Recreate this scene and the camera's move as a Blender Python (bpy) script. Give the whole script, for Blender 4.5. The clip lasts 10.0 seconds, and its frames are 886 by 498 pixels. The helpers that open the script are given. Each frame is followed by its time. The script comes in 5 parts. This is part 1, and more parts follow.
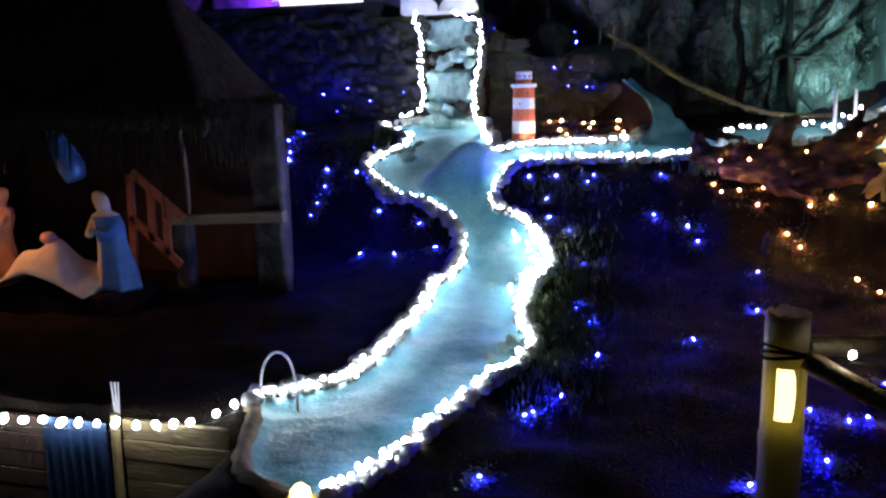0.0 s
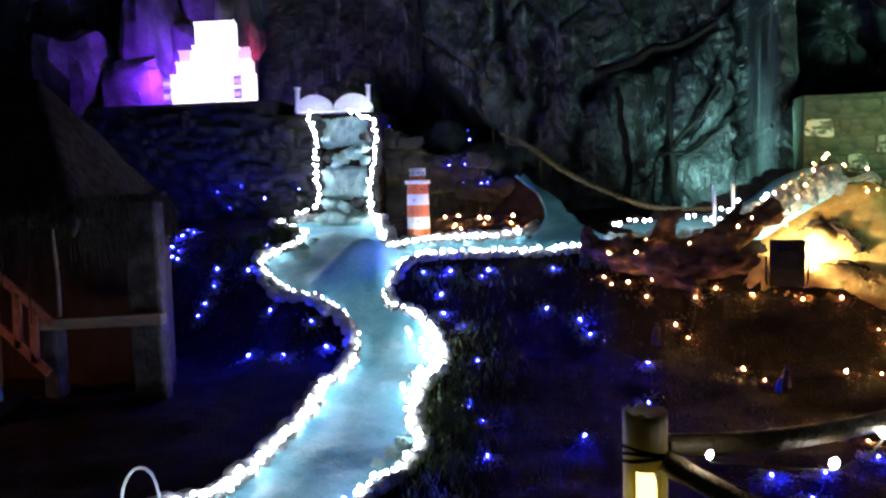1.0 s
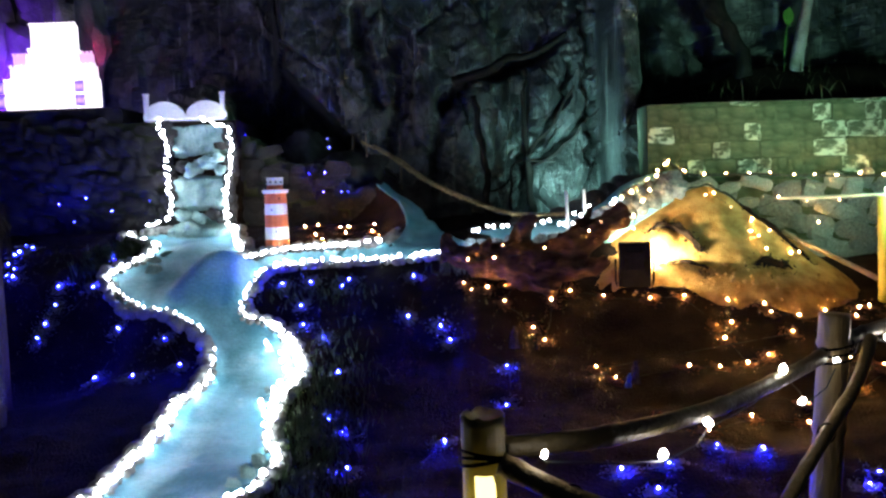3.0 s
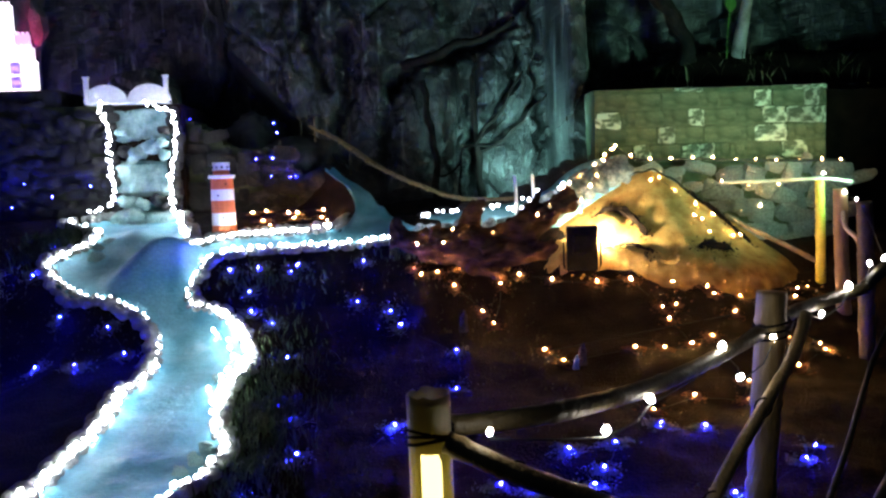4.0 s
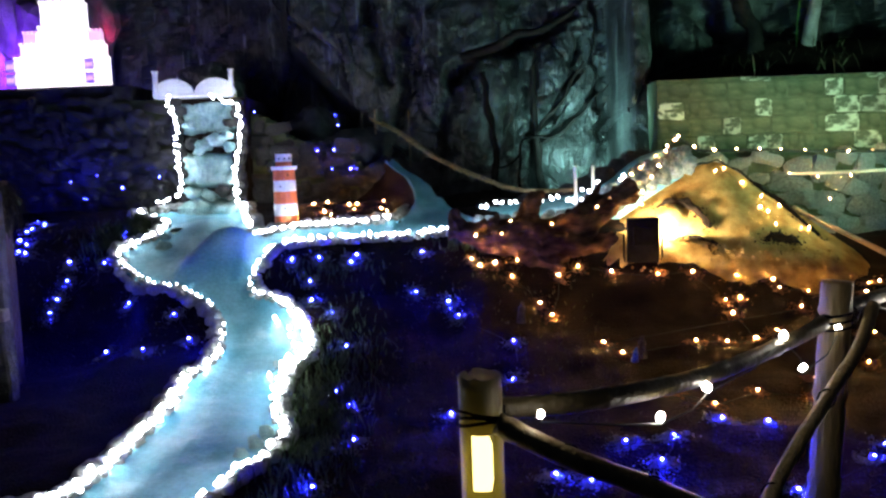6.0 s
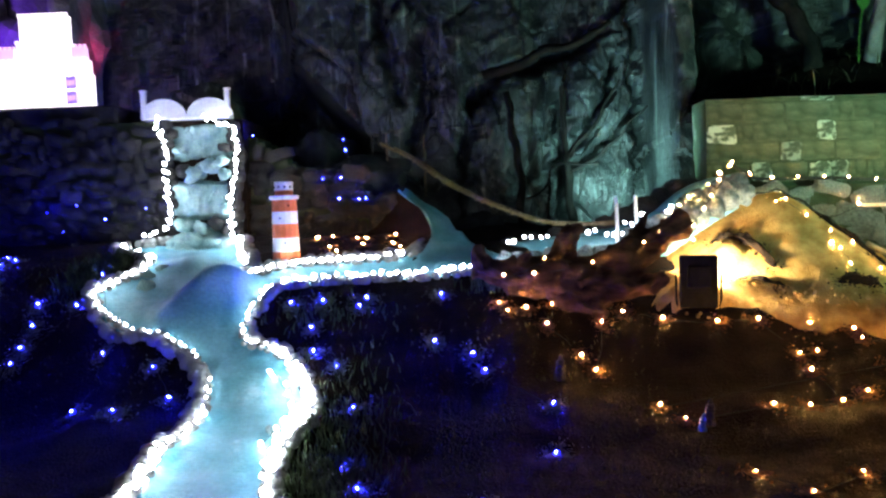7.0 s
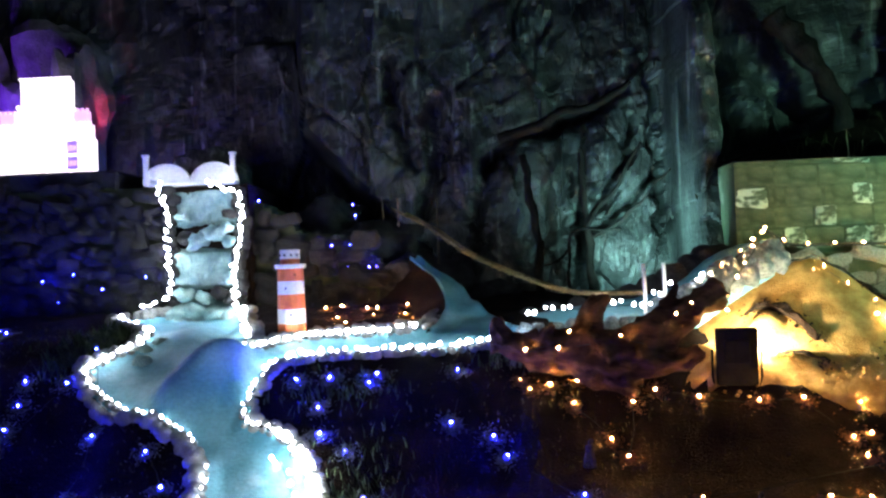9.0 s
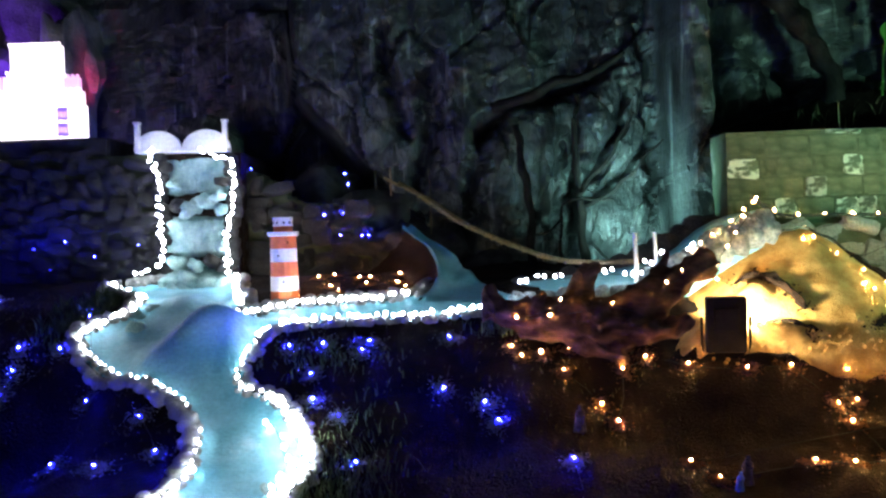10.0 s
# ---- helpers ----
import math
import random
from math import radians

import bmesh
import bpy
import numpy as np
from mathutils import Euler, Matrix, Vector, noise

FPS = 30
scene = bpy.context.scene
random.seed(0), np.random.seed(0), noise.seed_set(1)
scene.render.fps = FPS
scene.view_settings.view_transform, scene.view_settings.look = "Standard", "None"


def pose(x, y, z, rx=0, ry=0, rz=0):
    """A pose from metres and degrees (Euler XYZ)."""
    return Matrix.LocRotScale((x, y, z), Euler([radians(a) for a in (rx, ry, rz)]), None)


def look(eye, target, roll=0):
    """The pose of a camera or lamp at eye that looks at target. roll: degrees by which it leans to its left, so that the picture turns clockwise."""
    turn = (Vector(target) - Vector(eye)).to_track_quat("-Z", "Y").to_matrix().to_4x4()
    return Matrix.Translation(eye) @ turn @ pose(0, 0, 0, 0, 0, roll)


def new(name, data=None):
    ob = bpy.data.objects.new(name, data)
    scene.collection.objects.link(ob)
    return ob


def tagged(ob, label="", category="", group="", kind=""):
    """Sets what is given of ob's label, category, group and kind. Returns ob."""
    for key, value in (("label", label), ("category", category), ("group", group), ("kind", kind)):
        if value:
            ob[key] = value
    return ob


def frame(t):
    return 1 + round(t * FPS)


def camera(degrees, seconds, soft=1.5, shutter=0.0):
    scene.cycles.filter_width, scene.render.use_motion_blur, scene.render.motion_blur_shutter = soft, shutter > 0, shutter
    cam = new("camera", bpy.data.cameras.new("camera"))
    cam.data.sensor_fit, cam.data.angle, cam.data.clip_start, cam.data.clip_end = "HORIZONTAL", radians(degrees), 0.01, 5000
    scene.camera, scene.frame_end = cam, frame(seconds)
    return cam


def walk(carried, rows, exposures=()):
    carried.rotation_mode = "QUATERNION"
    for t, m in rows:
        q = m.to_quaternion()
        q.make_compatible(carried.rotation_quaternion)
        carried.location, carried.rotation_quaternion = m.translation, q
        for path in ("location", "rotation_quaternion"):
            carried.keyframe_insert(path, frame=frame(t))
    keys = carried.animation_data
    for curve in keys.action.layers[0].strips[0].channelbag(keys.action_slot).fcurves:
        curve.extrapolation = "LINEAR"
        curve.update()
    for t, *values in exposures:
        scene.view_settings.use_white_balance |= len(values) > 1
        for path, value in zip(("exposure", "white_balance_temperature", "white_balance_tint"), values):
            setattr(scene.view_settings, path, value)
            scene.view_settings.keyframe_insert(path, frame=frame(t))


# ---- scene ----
cam = camera(57.50, 10.0, soft=2.5)
ROWS = [
    (0.0, -0.228, -0.169, 1.557, 15.74, -11.59, 1.04),
    (0.5, -0.125, -0.040, 1.528, 9.99, -6.80, 1.13),
    (1.0, -0.102, -0.030, 1.546, 9.59, -4.94, 1.28),
    (1.5, -0.086, -0.011, 1.564, 9.18, -2.14, 1.49),
    (2.0, -0.073, -0.007, 1.560, 4.84, -2.97, 1.51),
    (2.5, -0.046, 0.008, 1.547, 2.45, -3.94, 1.77),
    (4.0, -0.015, 0.005, 1.523, -3.12, -5.62, 1.96),
    (4.5, -0.004, 0.011, 1.512, -2.97, -6.66, 2.47),
    (5.0, -0.001, 0.006, 1.503, -1.58, -7.77, 2.00),
    (5.5, -0.000, -0.000, 1.500, 0.00, -7.50, 2.00),
    (6.0, 0.001, -0.004, 1.497, 1.19, -5.86, 1.99),
    (7.5, -0.177, 1.104, 1.475, 2.00, -2.37, 1.87),
    (8.0, -0.188, 1.118, 1.481, 2.50, -0.73, 1.84),
    (8.5, -0.191, 1.131, 1.500, 1.61, 0.24, 1.83),
    (9.0, -0.175, 1.135, 1.523, 2.28, 0.87, 2.08),
    (9.5, -0.186, 1.127, 1.505, 1.69, 0.09, 1.97),
    (10.0, -0.186, 1.116, 1.482, 1.65, -0.96, 1.77),
]
walk(cam, [(t, pose(x, y, z, 90 + pitch, roll, yaw)) for t, x, y, z, yaw, pitch, roll in ROWS],
     exposures=[(0.0, 0.0), (6.2, 0.05), (7.4, 0.2), (10.0, 0.22)])

# ---- world and large lights ----
world = bpy.data.worlds.new("night")
scene.world = world
world.use_nodes = True
world.node_tree.nodes["Background"].inputs[0].default_value = (0.25, 0.35, 0.6, 1)
world.node_tree.nodes["Background"].inputs[1].default_value = 0.014

WHITE_BULB, BLUE_BULB, WARM_BULB, RAIL_BULB = 42.0, 14000.0, 6200.0, 60.0


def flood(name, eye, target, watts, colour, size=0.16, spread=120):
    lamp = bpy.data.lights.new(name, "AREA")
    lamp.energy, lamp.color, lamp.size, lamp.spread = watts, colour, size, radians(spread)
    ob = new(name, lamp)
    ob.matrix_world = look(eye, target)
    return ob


flood("sand_flood_light", (1.34, 5.94, 0.97), (1.7, 6.4, 0.72), 56, (1.0, 0.83, 0.5), 0.05, 125)
flood("cliff_flood_light", (1.02, 6.98, 1.4), (1.42, 8.2, 2.1), 21, (0.42, 0.92, 0.88), 0.12, 118)
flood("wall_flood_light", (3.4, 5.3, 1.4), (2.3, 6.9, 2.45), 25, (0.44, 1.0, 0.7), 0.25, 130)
flood("castle_flood_light", (-3.12, 7.95, 2.36), (-3.35, 8.7, 2.5), 4.5, (0.04, 0.03, 1.0), 0.1, 165)
flood("violet_flood_light", (-4.42, 7.9, 2.55), (-4.75, 8.9, 3.1), 30, (0.17, 0.02, 1.0), 0.1, 170)
flood("red_flood_light", (-3.55, 8.1, 2.42), (-3.8, 8.5, 3.0), 2.2, (1.0, 0.02, 0.12), 0.05, 48)
flood("stable_lamp_light", (-4.6, 3.72, 1.1), (-4.0, 4.1, 0.35), 1.8, (1.0, 0.38, 0.16), 0.06, 100)

# ---- materials ----


def material(name, base, second, scale=6.0, rough=0.8, bump=0.4, fine=60.0, metal=0.0, spots=None, coat=0.0, per_piece=0.0, detail=6.0, stretch=None):
    """Two colours mixed by a broad noise, grain by a fine one, relief by both; each piece a little lighter or darker."""
    m = bpy.data.materials.new(name)
    m.use_nodes = True
    n, l = m.node_tree.nodes, m.node_tree.links
    bsdf = n["Principled BSDF"]
    where = n.new("ShaderNodeTexCoord")
    place = n.new("ShaderNodeMapping")
    place.inputs["Scale"].default_value = stretch or (1, 1, 1)
    l.new(where.outputs["Object"], place.inputs[0])
    broad = n.new("ShaderNodeTexNoise")
    broad.inputs["Scale"].default_value, broad.inputs["Detail"].default_value = scale, detail
    grain = n.new("ShaderNodeTexNoise")
    grain.inputs["Scale"].default_value, grain.inputs["Detail"].default_value = fine, 3
    l.new(place.outputs[0], broad.inputs["Vector"])
    l.new(place.outputs[0], grain.inputs["Vector"])
    ramp = n.new("ShaderNodeValToRGB")
    ramp.color_ramp.elements[0].position, ramp.color_ramp.elements[0].color = 0.36, (*base, 1)
    ramp.color_ramp.elements[1].position, ramp.color_ramp.elements[1].color = 0.66, (*second, 1)
    if spots:
        e = ramp.color_ramp.elements.new(0.74)
        e.color = (*spots, 1)
    l.new(broad.outputs[0], ramp.inputs[0])
    tone = n.new("ShaderNodeHueSaturation")
    l.new(ramp.outputs[0], tone.inputs["Color"])
    value = n.new("ShaderNodeMapRange")
    value.inputs["To Min"].default_value, value.inputs["To Max"].default_value = 0.7, 1.3
    l.new(grain.outputs[0], value.inputs[0])
    if per_piece:
        info = n.new("ShaderNodeObjectInfo")
        piece_tone = n.new("ShaderNodeMapRange")
        piece_tone.inputs["To Min"].default_value, piece_tone.inputs["To Max"].default_value = 1 - per_piece, 1 + per_piece
        l.new(info.outputs["Random"], piece_tone.inputs[0])
        times = n.new("ShaderNodeMath")
        times.operation = "MULTIPLY"
        l.new(value.outputs[0], times.inputs[0])
        l.new(piece_tone.outputs[0], times.inputs[1])
        l.new(times.outputs[0], tone.inputs["Value"])
    else:
        l.new(value.outputs[0], tone.inputs["Value"])
    l.new(tone.outputs[0], bsdf.inputs["Base Color"])
    bsdf.inputs["Roughness"].default_value, bsdf.inputs["Metallic"].default_value = rough, metal
    bsdf.inputs["Specular IOR Level"].default_value = 0.12 if rough >= 0.9 else 0.5
    bsdf.inputs["Coat Weight"].default_value = coat
    bsdf.inputs["Coat Roughness"].default_value = 0.12
    if bump:
        add = n.new("ShaderNodeMath")
        add.operation = "ADD"
        l.new(broad.outputs[0], add.inputs[0])
        l.new(grain.outputs[0], add.inputs[1])
        relief = n.new("ShaderNodeBump")
        relief.inputs["Strength"].default_value, relief.inputs["Distance"].default_value = bump, 0.02
        l.new(add.outputs[0], relief.inputs["Height"])
        l.new(relief.outputs[0], bsdf.inputs["Normal"])
    return m


def glowing(name, colour, strength):
    m = bpy.data.materials.new(name)
    m.use_nodes = True
    bsdf = m.node_tree.nodes["Principled BSDF"]
    bsdf.inputs["Base Color"].default_value = (0.8, 0.8, 0.8, 1)
    bsdf.inputs["Emission Color"].default_value = (*colour, 1)
    bsdf.inputs["Emission Strength"].default_value = strength
    return m


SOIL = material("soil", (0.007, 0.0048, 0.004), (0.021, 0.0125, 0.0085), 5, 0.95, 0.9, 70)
PAINTED = material("pale_blue_plaster", (0.08, 0.31, 0.41), (0.23, 0.52, 0.62), 3.4, 0.55, 0.3, 45, spots=(0.5, 0.74, 0.8), coat=0.08)
TEAL_ROCK = material("teal_washed_rock", (0.17, 0.33, 0.33), (0.42, 0.6, 0.58), 9, 0.6, 0.8, 60, per_piece=0.2)
EDGE_STONE = material("edging_stone", (0.22, 0.22, 0.21), (0.45, 0.45, 0.44), 14, 0.85, 0.6, 80, per_piece=0.35)
DARK_STONE = material("dark_rubble", (0.012, 0.011, 0.012), (0.042, 0.04, 0.039), 9, 0.85, 0.8, 70, per_piece=0.4)
PALE_STONE = material("pale_rubble", (0.16, 0.17, 0.15), (0.38, 0.39, 0.36), 8, 0.8, 0.7, 60, per_piece=0.3)
MOSSY = material("mossy_block", (0.042, 0.064, 0.036), (0.1, 0.13, 0.08), 2.2, 0.9, 0.35, 34, spots=(0.24, 0.27, 0.2), per_piece=0.12)
LIME_BLOCK = material("lime_washed_block", (0.055, 0.085, 0.05), (0.34, 0.43, 0.34), 2.2, 0.85, 0.5, 40, per_piece=0.35)
LIME_BLOCK.node_tree.nodes["Color Ramp"].color_ramp.elements[0].position = 0.47
LIME_BLOCK.node_tree.nodes["Color Ramp"].color_ramp.elements[1].position = 0.56
WASHED_STONE = material("lime_washed_stone", (0.09, 0.12, 0.14), (0.24, 0.29, 0.32), 3, 0.8, 0.5, 12, per_piece=0.3)
# flaked lime falls differently on every block
nodes, links = LIME_BLOCK.node_tree.nodes, LIME_BLOCK.node_tree.links
shift = nodes.new("ShaderNodeObjectInfo")
far = nodes.new("ShaderNodeVectorMath")
far.operation = "SCALE"
far.inputs["Scale"].default_value = 0.37
links.new(shift.outputs["Location"], far.inputs[0])
links.new(far.outputs[0], nodes["Mapping"].inputs["Location"])
MORTAR = material("mortar", (0.05, 0.06, 0.03), (0.12, 0.13, 0.075), 6, 0.95, 0.9, 90)
ROCK = material("cliff_rock", (0.011, 0.013, 0.013), (0.066, 0.077, 0.075), 2.6, 0.42, 1.0, 22, spots=(0.2, 0.22, 0.215), stretch=(1.3, 1.3, 0.7))
# pale mineral streaks where water has run down the rock
nodes, links = ROCK.node_tree.nodes, ROCK.node_tree.links
run = nodes.new("ShaderNodeMapping")
run.inputs["Scale"].default_value = (11, 11, 0.55)
links.new(nodes["Texture Coordinate"].outputs["Object"], run.inputs[0])
drip = nodes.new("ShaderNodeTexNoise")
drip.inputs["Scale"].default_value, drip.inputs["Detail"].default_value = 1.0, 5
links.new(run.outputs[0], drip.inputs["Vector"])
edge_of_drip = nodes.new("ShaderNodeMapRange")
edge_of_drip.inputs["From Min"].default_value, edge_of_drip.inputs["From Max"].default_value = 0.6, 0.74
links.new(drip.outputs[0], edge_of_drip.inputs[0])
streak = nodes.new("ShaderNodeMix")
streak.data_type = "RGBA"
streak.inputs["B"].default_value = (0.24, 0.28, 0.26, 1)
links.new(edge_of_drip.outputs[0], streak.inputs["Factor"])
links.new(nodes["Hue/Saturation/Value"].outputs[0], streak.inputs["A"])
links.new(streak.outputs["Result"], nodes["Principled BSDF"].inputs["Base Color"])
PILLAR_ROCK = material("grey_boulder", (0.09, 0.085, 0.09), (0.24, 0.23, 0.24), 4, 0.75, 0.8, 40)
SAND = material("yellow_sand", (0.34, 0.2, 0.06), (0.54, 0.36, 0.13), 10, 0.95, 0.7, 90)
BLACK_ROCK = material("black_boulder", (0.015, 0.016, 0.018), (0.05, 0.05, 0.055), 9, 0.8, 0.7, 60)
ROOT_WOOD = material("weathered_root_wood", (0.03, 0.015, 0.009), (0.105, 0.056, 0.032), 9, 0.9, 1.0, 70, stretch=(1, 1, 2))
BAMBOO = material("dry_bamboo", (0.2, 0.14, 0.06), (0.4, 0.3, 0.14), 7, 0.45, 0.35, 60, stretch=(1.5, 1.5, 0.3))
GREEN_BAMBOO = material("yellow_bamboo", (0.6, 0.52, 0.05), (0.72, 0.62, 0.09), 8, 0.45, 0.3, 60)
PALE_CANE = material("bleached_cane", (0.5, 0.46, 0.34), (0.68, 0.63, 0.5), 8, 0.5, 0.3, 60)
BROWN_BOARD = material("brown_board", (0.1, 0.068, 0.03), (0.22, 0.155, 0.07), 7, 0.8, 0.6, 60, stretch=(0.4, 2, 2))
GREY_BAMBOO = material("grey_bamboo", (0.035, 0.027, 0.013), (0.11, 0.085, 0.042), 6, 0.5, 0.4, 60)
ROPE = material("straw_rope", (0.22, 0.17, 0.08), (0.42, 0.34, 0.18), 40, 0.9, 0.8, 200)
CABLE = material("green_cable", (0.008, 0.014, 0.009), (0.02, 0.03, 0.02), 20, 0.6, 0, 60)
THATCH = material("grey_thatch", (0.022, 0.019, 0.014), (0.07, 0.06, 0.042), 12, 0.95, 1.0, 90, stretch=(2.5, 2.5, 0.6))
STABLE_WOOD = material("stable_wood", (0.022, 0.009, 0.006), (0.055, 0.022, 0.013), 8, 0.8, 0.6, 60, stretch=(1, 1, 0.4))
BEAM_WOOD = material("pale_beam_wood", (0.17, 0.13, 0.085), (0.29, 0.23, 0.155), 7, 0.8, 0.5, 60, stretch=(0.4, 2, 2))
RED_WOOD = material("red_brown_wood", (0.2, 0.06, 0.03), (0.32, 0.11, 0.05), 7, 0.7, 0.5, 60)
PILLAR_STONE = material("plastered_pillar", (0.03, 0.028, 0.025), (0.1, 0.094, 0.087), 7, 0.9, 0.8, 50)
ORANGE_CARD = material("orange_painted_card", (0.62, 0.13, 0.04), (0.75, 0.18, 0.06), 12, 0.6, 0.1, 90)
WHITE_CARD = material("white_painted_card", (0.78, 0.78, 0.78), (0.88, 0.88, 0.88), 9, 0.6, 0.15, 90)
BLACK_METAL = material("black_powder_coat", (0.005, 0.005, 0.005), (0.01, 0.01, 0.009), 20, 0.92, 0.1, 120)
CLOTH = material("cream_cloth", (0.6, 0.55, 0.48), (0.75, 0.7, 0.62), 9, 0.9, 0.5, 120)
BLUE_PAINT = material("blue_painted_plaster", (0.03, 0.13, 0.42), (0.06, 0.22, 0.55), 7, 0.6, 0.2, 60)
PINK_PAINT = material("flesh_pink_plaster", (0.5, 0.27, 0.22), (0.6, 0.36, 0.3), 9, 0.6, 0.2, 60)
BLUE_PANEL = material("blue_tarpaulin", (0.009, 0.03, 0.095), (0.02, 0.055, 0.15), 5, 0.6, 0.4, 60)
GRASS = material("night_grass", (0.03, 0.06, 0.015), (0.08, 0.12, 0.04), 6, 0.8, 0, 60)
# much paler than the soil: the blue bulbs' halo put into the colour
HALO_GRASS = material("pale_halo_grass", (0.18, 0.22, 0.18), (0.33, 0.36, 0.32), 9, 0.6, 0, 60)
# lighter and redder than the soil: the amber bulbs' glow as colour
HALO_CLOD = material("warm_halo_clod", (0.12, 0.06, 0.03), (0.26, 0.14, 0.07), 12, 0.95, 0.4, 90)
DRY_GRASS = material("dry_grass", (0.04, 0.045, 0.02), (0.1, 0.1, 0.045), 6, 0.85, 0, 60)
LEAF = material("broad_leaf", (0.06, 0.2, 0.03), (0.1, 0.28, 0.05), 6, 0.5, 0.2, 60)
BARK = material("pale_bark", (0.22, 0.22, 0.19), (0.42, 0.42, 0.38), 8, 0.85, 0.8, 50)
VINE = material("dark_vine", (0.006, 0.0055, 0.005), (0.016, 0.014, 0.012), 12, 0.9, 0.6, 60)
# thin cane wall that lets the lamp inside shine through
CANE_WALL = material("thin_cane_wall", (0.09, 0.08, 0.055), (0.19, 0.165, 0.12), 9, 0.5, 0.3, 60, stretch=(1.5, 1.5, 0.3))
nodes, links = CANE_WALL.node_tree.nodes, CANE_WALL.node_tree.links
through_light = nodes.new("ShaderNodeBsdfTranslucent")
through_light.inputs[0].default_value = (0.9, 0.84, 0.42, 1)
both = nodes.new("ShaderNodeMixShader")
both.inputs[0].default_value = 0.35
links.new(nodes["Principled BSDF"].outputs[0], both.inputs[1])
links.new(through_light.outputs[0], both.inputs[2])
links.new(both.outputs[0], nodes["Material Output"].inputs[0])
# castle card: floodlight and shading put in as emission levels, not lamps
CASTLE_BRIGHT = glowing("castle_glow_bright", (1.0, 0.88, 1.0), 1.9)
CASTLE_MID = glowing("castle_glow_mid", (1.0, 0.78, 1.0), 1.25)
CASTLE_SIDE = glowing("castle_glow_side", (1.0, 0.5, 0.98), 0.95)
CASTLE_DARK = glowing("castle_glow_violet", (0.2, 0.08, 1.0), 0.9)
GLOW_WHITE = glowing("white_bulb_glow", (0.84, 0.93, 1.0), WHITE_BULB)
GLOW_BLUE = glowing("blue_bulb_glow", (0.006, 0.008, 1.0), BLUE_BULB)
GLOW_BLUE_SHELL = glowing("blue_shell_glow", (0.012, 0.014, 1.0), 3.2)
GLOW_WARM_SHELL = glowing("warm_shell_glow", (1.0, 0.38, 0.06), 1.6)
GLOW_WARM = glowing("warm_bulb_glow", (1.0, 0.5, 0.15), WARM_BULB)
GLOW_RAIL = glowing("rail_bulb_glow", (1.0, 0.93, 0.8), RAIL_BULB)
GLOW_LANTERN = glowing("lantern_glow", (1.0, 0.8, 0.27), 3.2)
GLOW_STUB = glowing("stub_lamp_glow", (1.0, 0.78, 0.16), 11.0)
LENS = glowing("flood_lens", (1.0, 0.85, 0.5), 6.0)

# ---- helpers ----


def part(name, bm, mat, parent=None, label="", smooth=False):
    mesh = bpy.data.meshes.new(name)
    bm.to_mesh(mesh)
    bm.free()
    mesh.materials.append(mat)
    if smooth:
        mesh.polygons.foreach_set("use_smooth", [True] * len(mesh.polygons))
    ob = new(name, mesh)
    ob.parent = parent
    if label:
        ob["label"] = label
    return ob


def piece(name, mesh, m, parent):
    ob = new(name, mesh)
    ob.parent = parent
    ob.matrix_basis = m
    return ob


def thing(name, label, category, group="", kind="", at=(0, 0, 0)):
    ob = new(name)
    ob.location = at
    return tagged(ob, label, category, group, kind)


def under(ob):
    """Where a part lies whose vertices are given in the world: it undoes its thing's place."""
    return Matrix.Translation(-ob.location)


def box(bm, x0, y0, z0, x1, y1, z1, bevel=0.0):
    made = bmesh.ops.create_cube(bm, size=1, matrix=Matrix.Translation(((x0 + x1) / 2, (y0 + y1) / 2, (z0 + z1) / 2)) @ Matrix.Diagonal((abs(x1 - x0), abs(y1 - y0), abs(z1 - z0), 1)))
    if bevel:
        edges = list({e for v in made["verts"] for e in v.link_edges})
        bmesh.ops.bevel(bm, geom=edges, offset=bevel, segments=1, affect="EDGES")
    return bm


def tube(bm, points, radii, sides=8, wobble=0.0, seed=0):
    """A tapered tube along points."""
    pts = [Vector(p) for p in points]
    rings = []
    for i, p in enumerate(pts):
        ahead = (pts[min(i + 1, len(pts) - 1)] - pts[max(i - 1, 0)]).normalized()
        side = ahead.cross(Vector((0.13, 0.21, 0.97)))
        if side.length < 0.1:
            side = ahead.cross(Vector((1, 0, 0)))
        side.normalize()
        up = side.cross(ahead)
        r = radii[i] if isinstance(radii, (list, tuple)) else radii
        ring = []
        for k in range(sides):
            a = 2 * math.pi * k / sides
            off = side * math.cos(a) + up * math.sin(a)
            rr = r * (1 + wobble * noise.noise(p * 9 + off * 1.5 + Vector((seed, 0, 0))))
            ring.append(bm.verts.new(p + off * rr))
        rings.append(ring)
    for a, b in zip(rings, rings[1:]):
        for k in range(sides):
            bm.faces.new((a[k], a[(k + 1) % sides], b[(k + 1) % sides], b[k]))
    bm.faces.new(rings[0][::-1])
    bm.faces.new(rings[-1])
    return bm


def glide(points, n):
    """n points along a smooth curve through the given ones."""
    p = np.array(points, float)
    s = np.concatenate([[0], np.cumsum(np.linalg.norm(np.diff(p, axis=0), axis=1))])
    out = []
    for q in np.linspace(0, s[-1], n):
        i = min(max(int(np.searchsorted(s, q)) - 1, 0), len(p) - 2)
        u = (q - s[i]) / max(s[i + 1] - s[i], 1e-9)
        a, b, c, d = p[max(i - 1, 0)], p[i], p[i + 1], p[min(i + 2, len(p) - 1)]
        out.append(0.5 * (2 * b + (c - a) * u + (2 * a - 5 * b + 4 * c - d) * u * u + (3 * b - a - 3 * c + d) * u ** 3))
    return [Vector(v) for v in out]


def length(points):
    p = np.array(points, float)
    return float(np.linalg.norm(np.diff(p, axis=0), axis=1).sum())


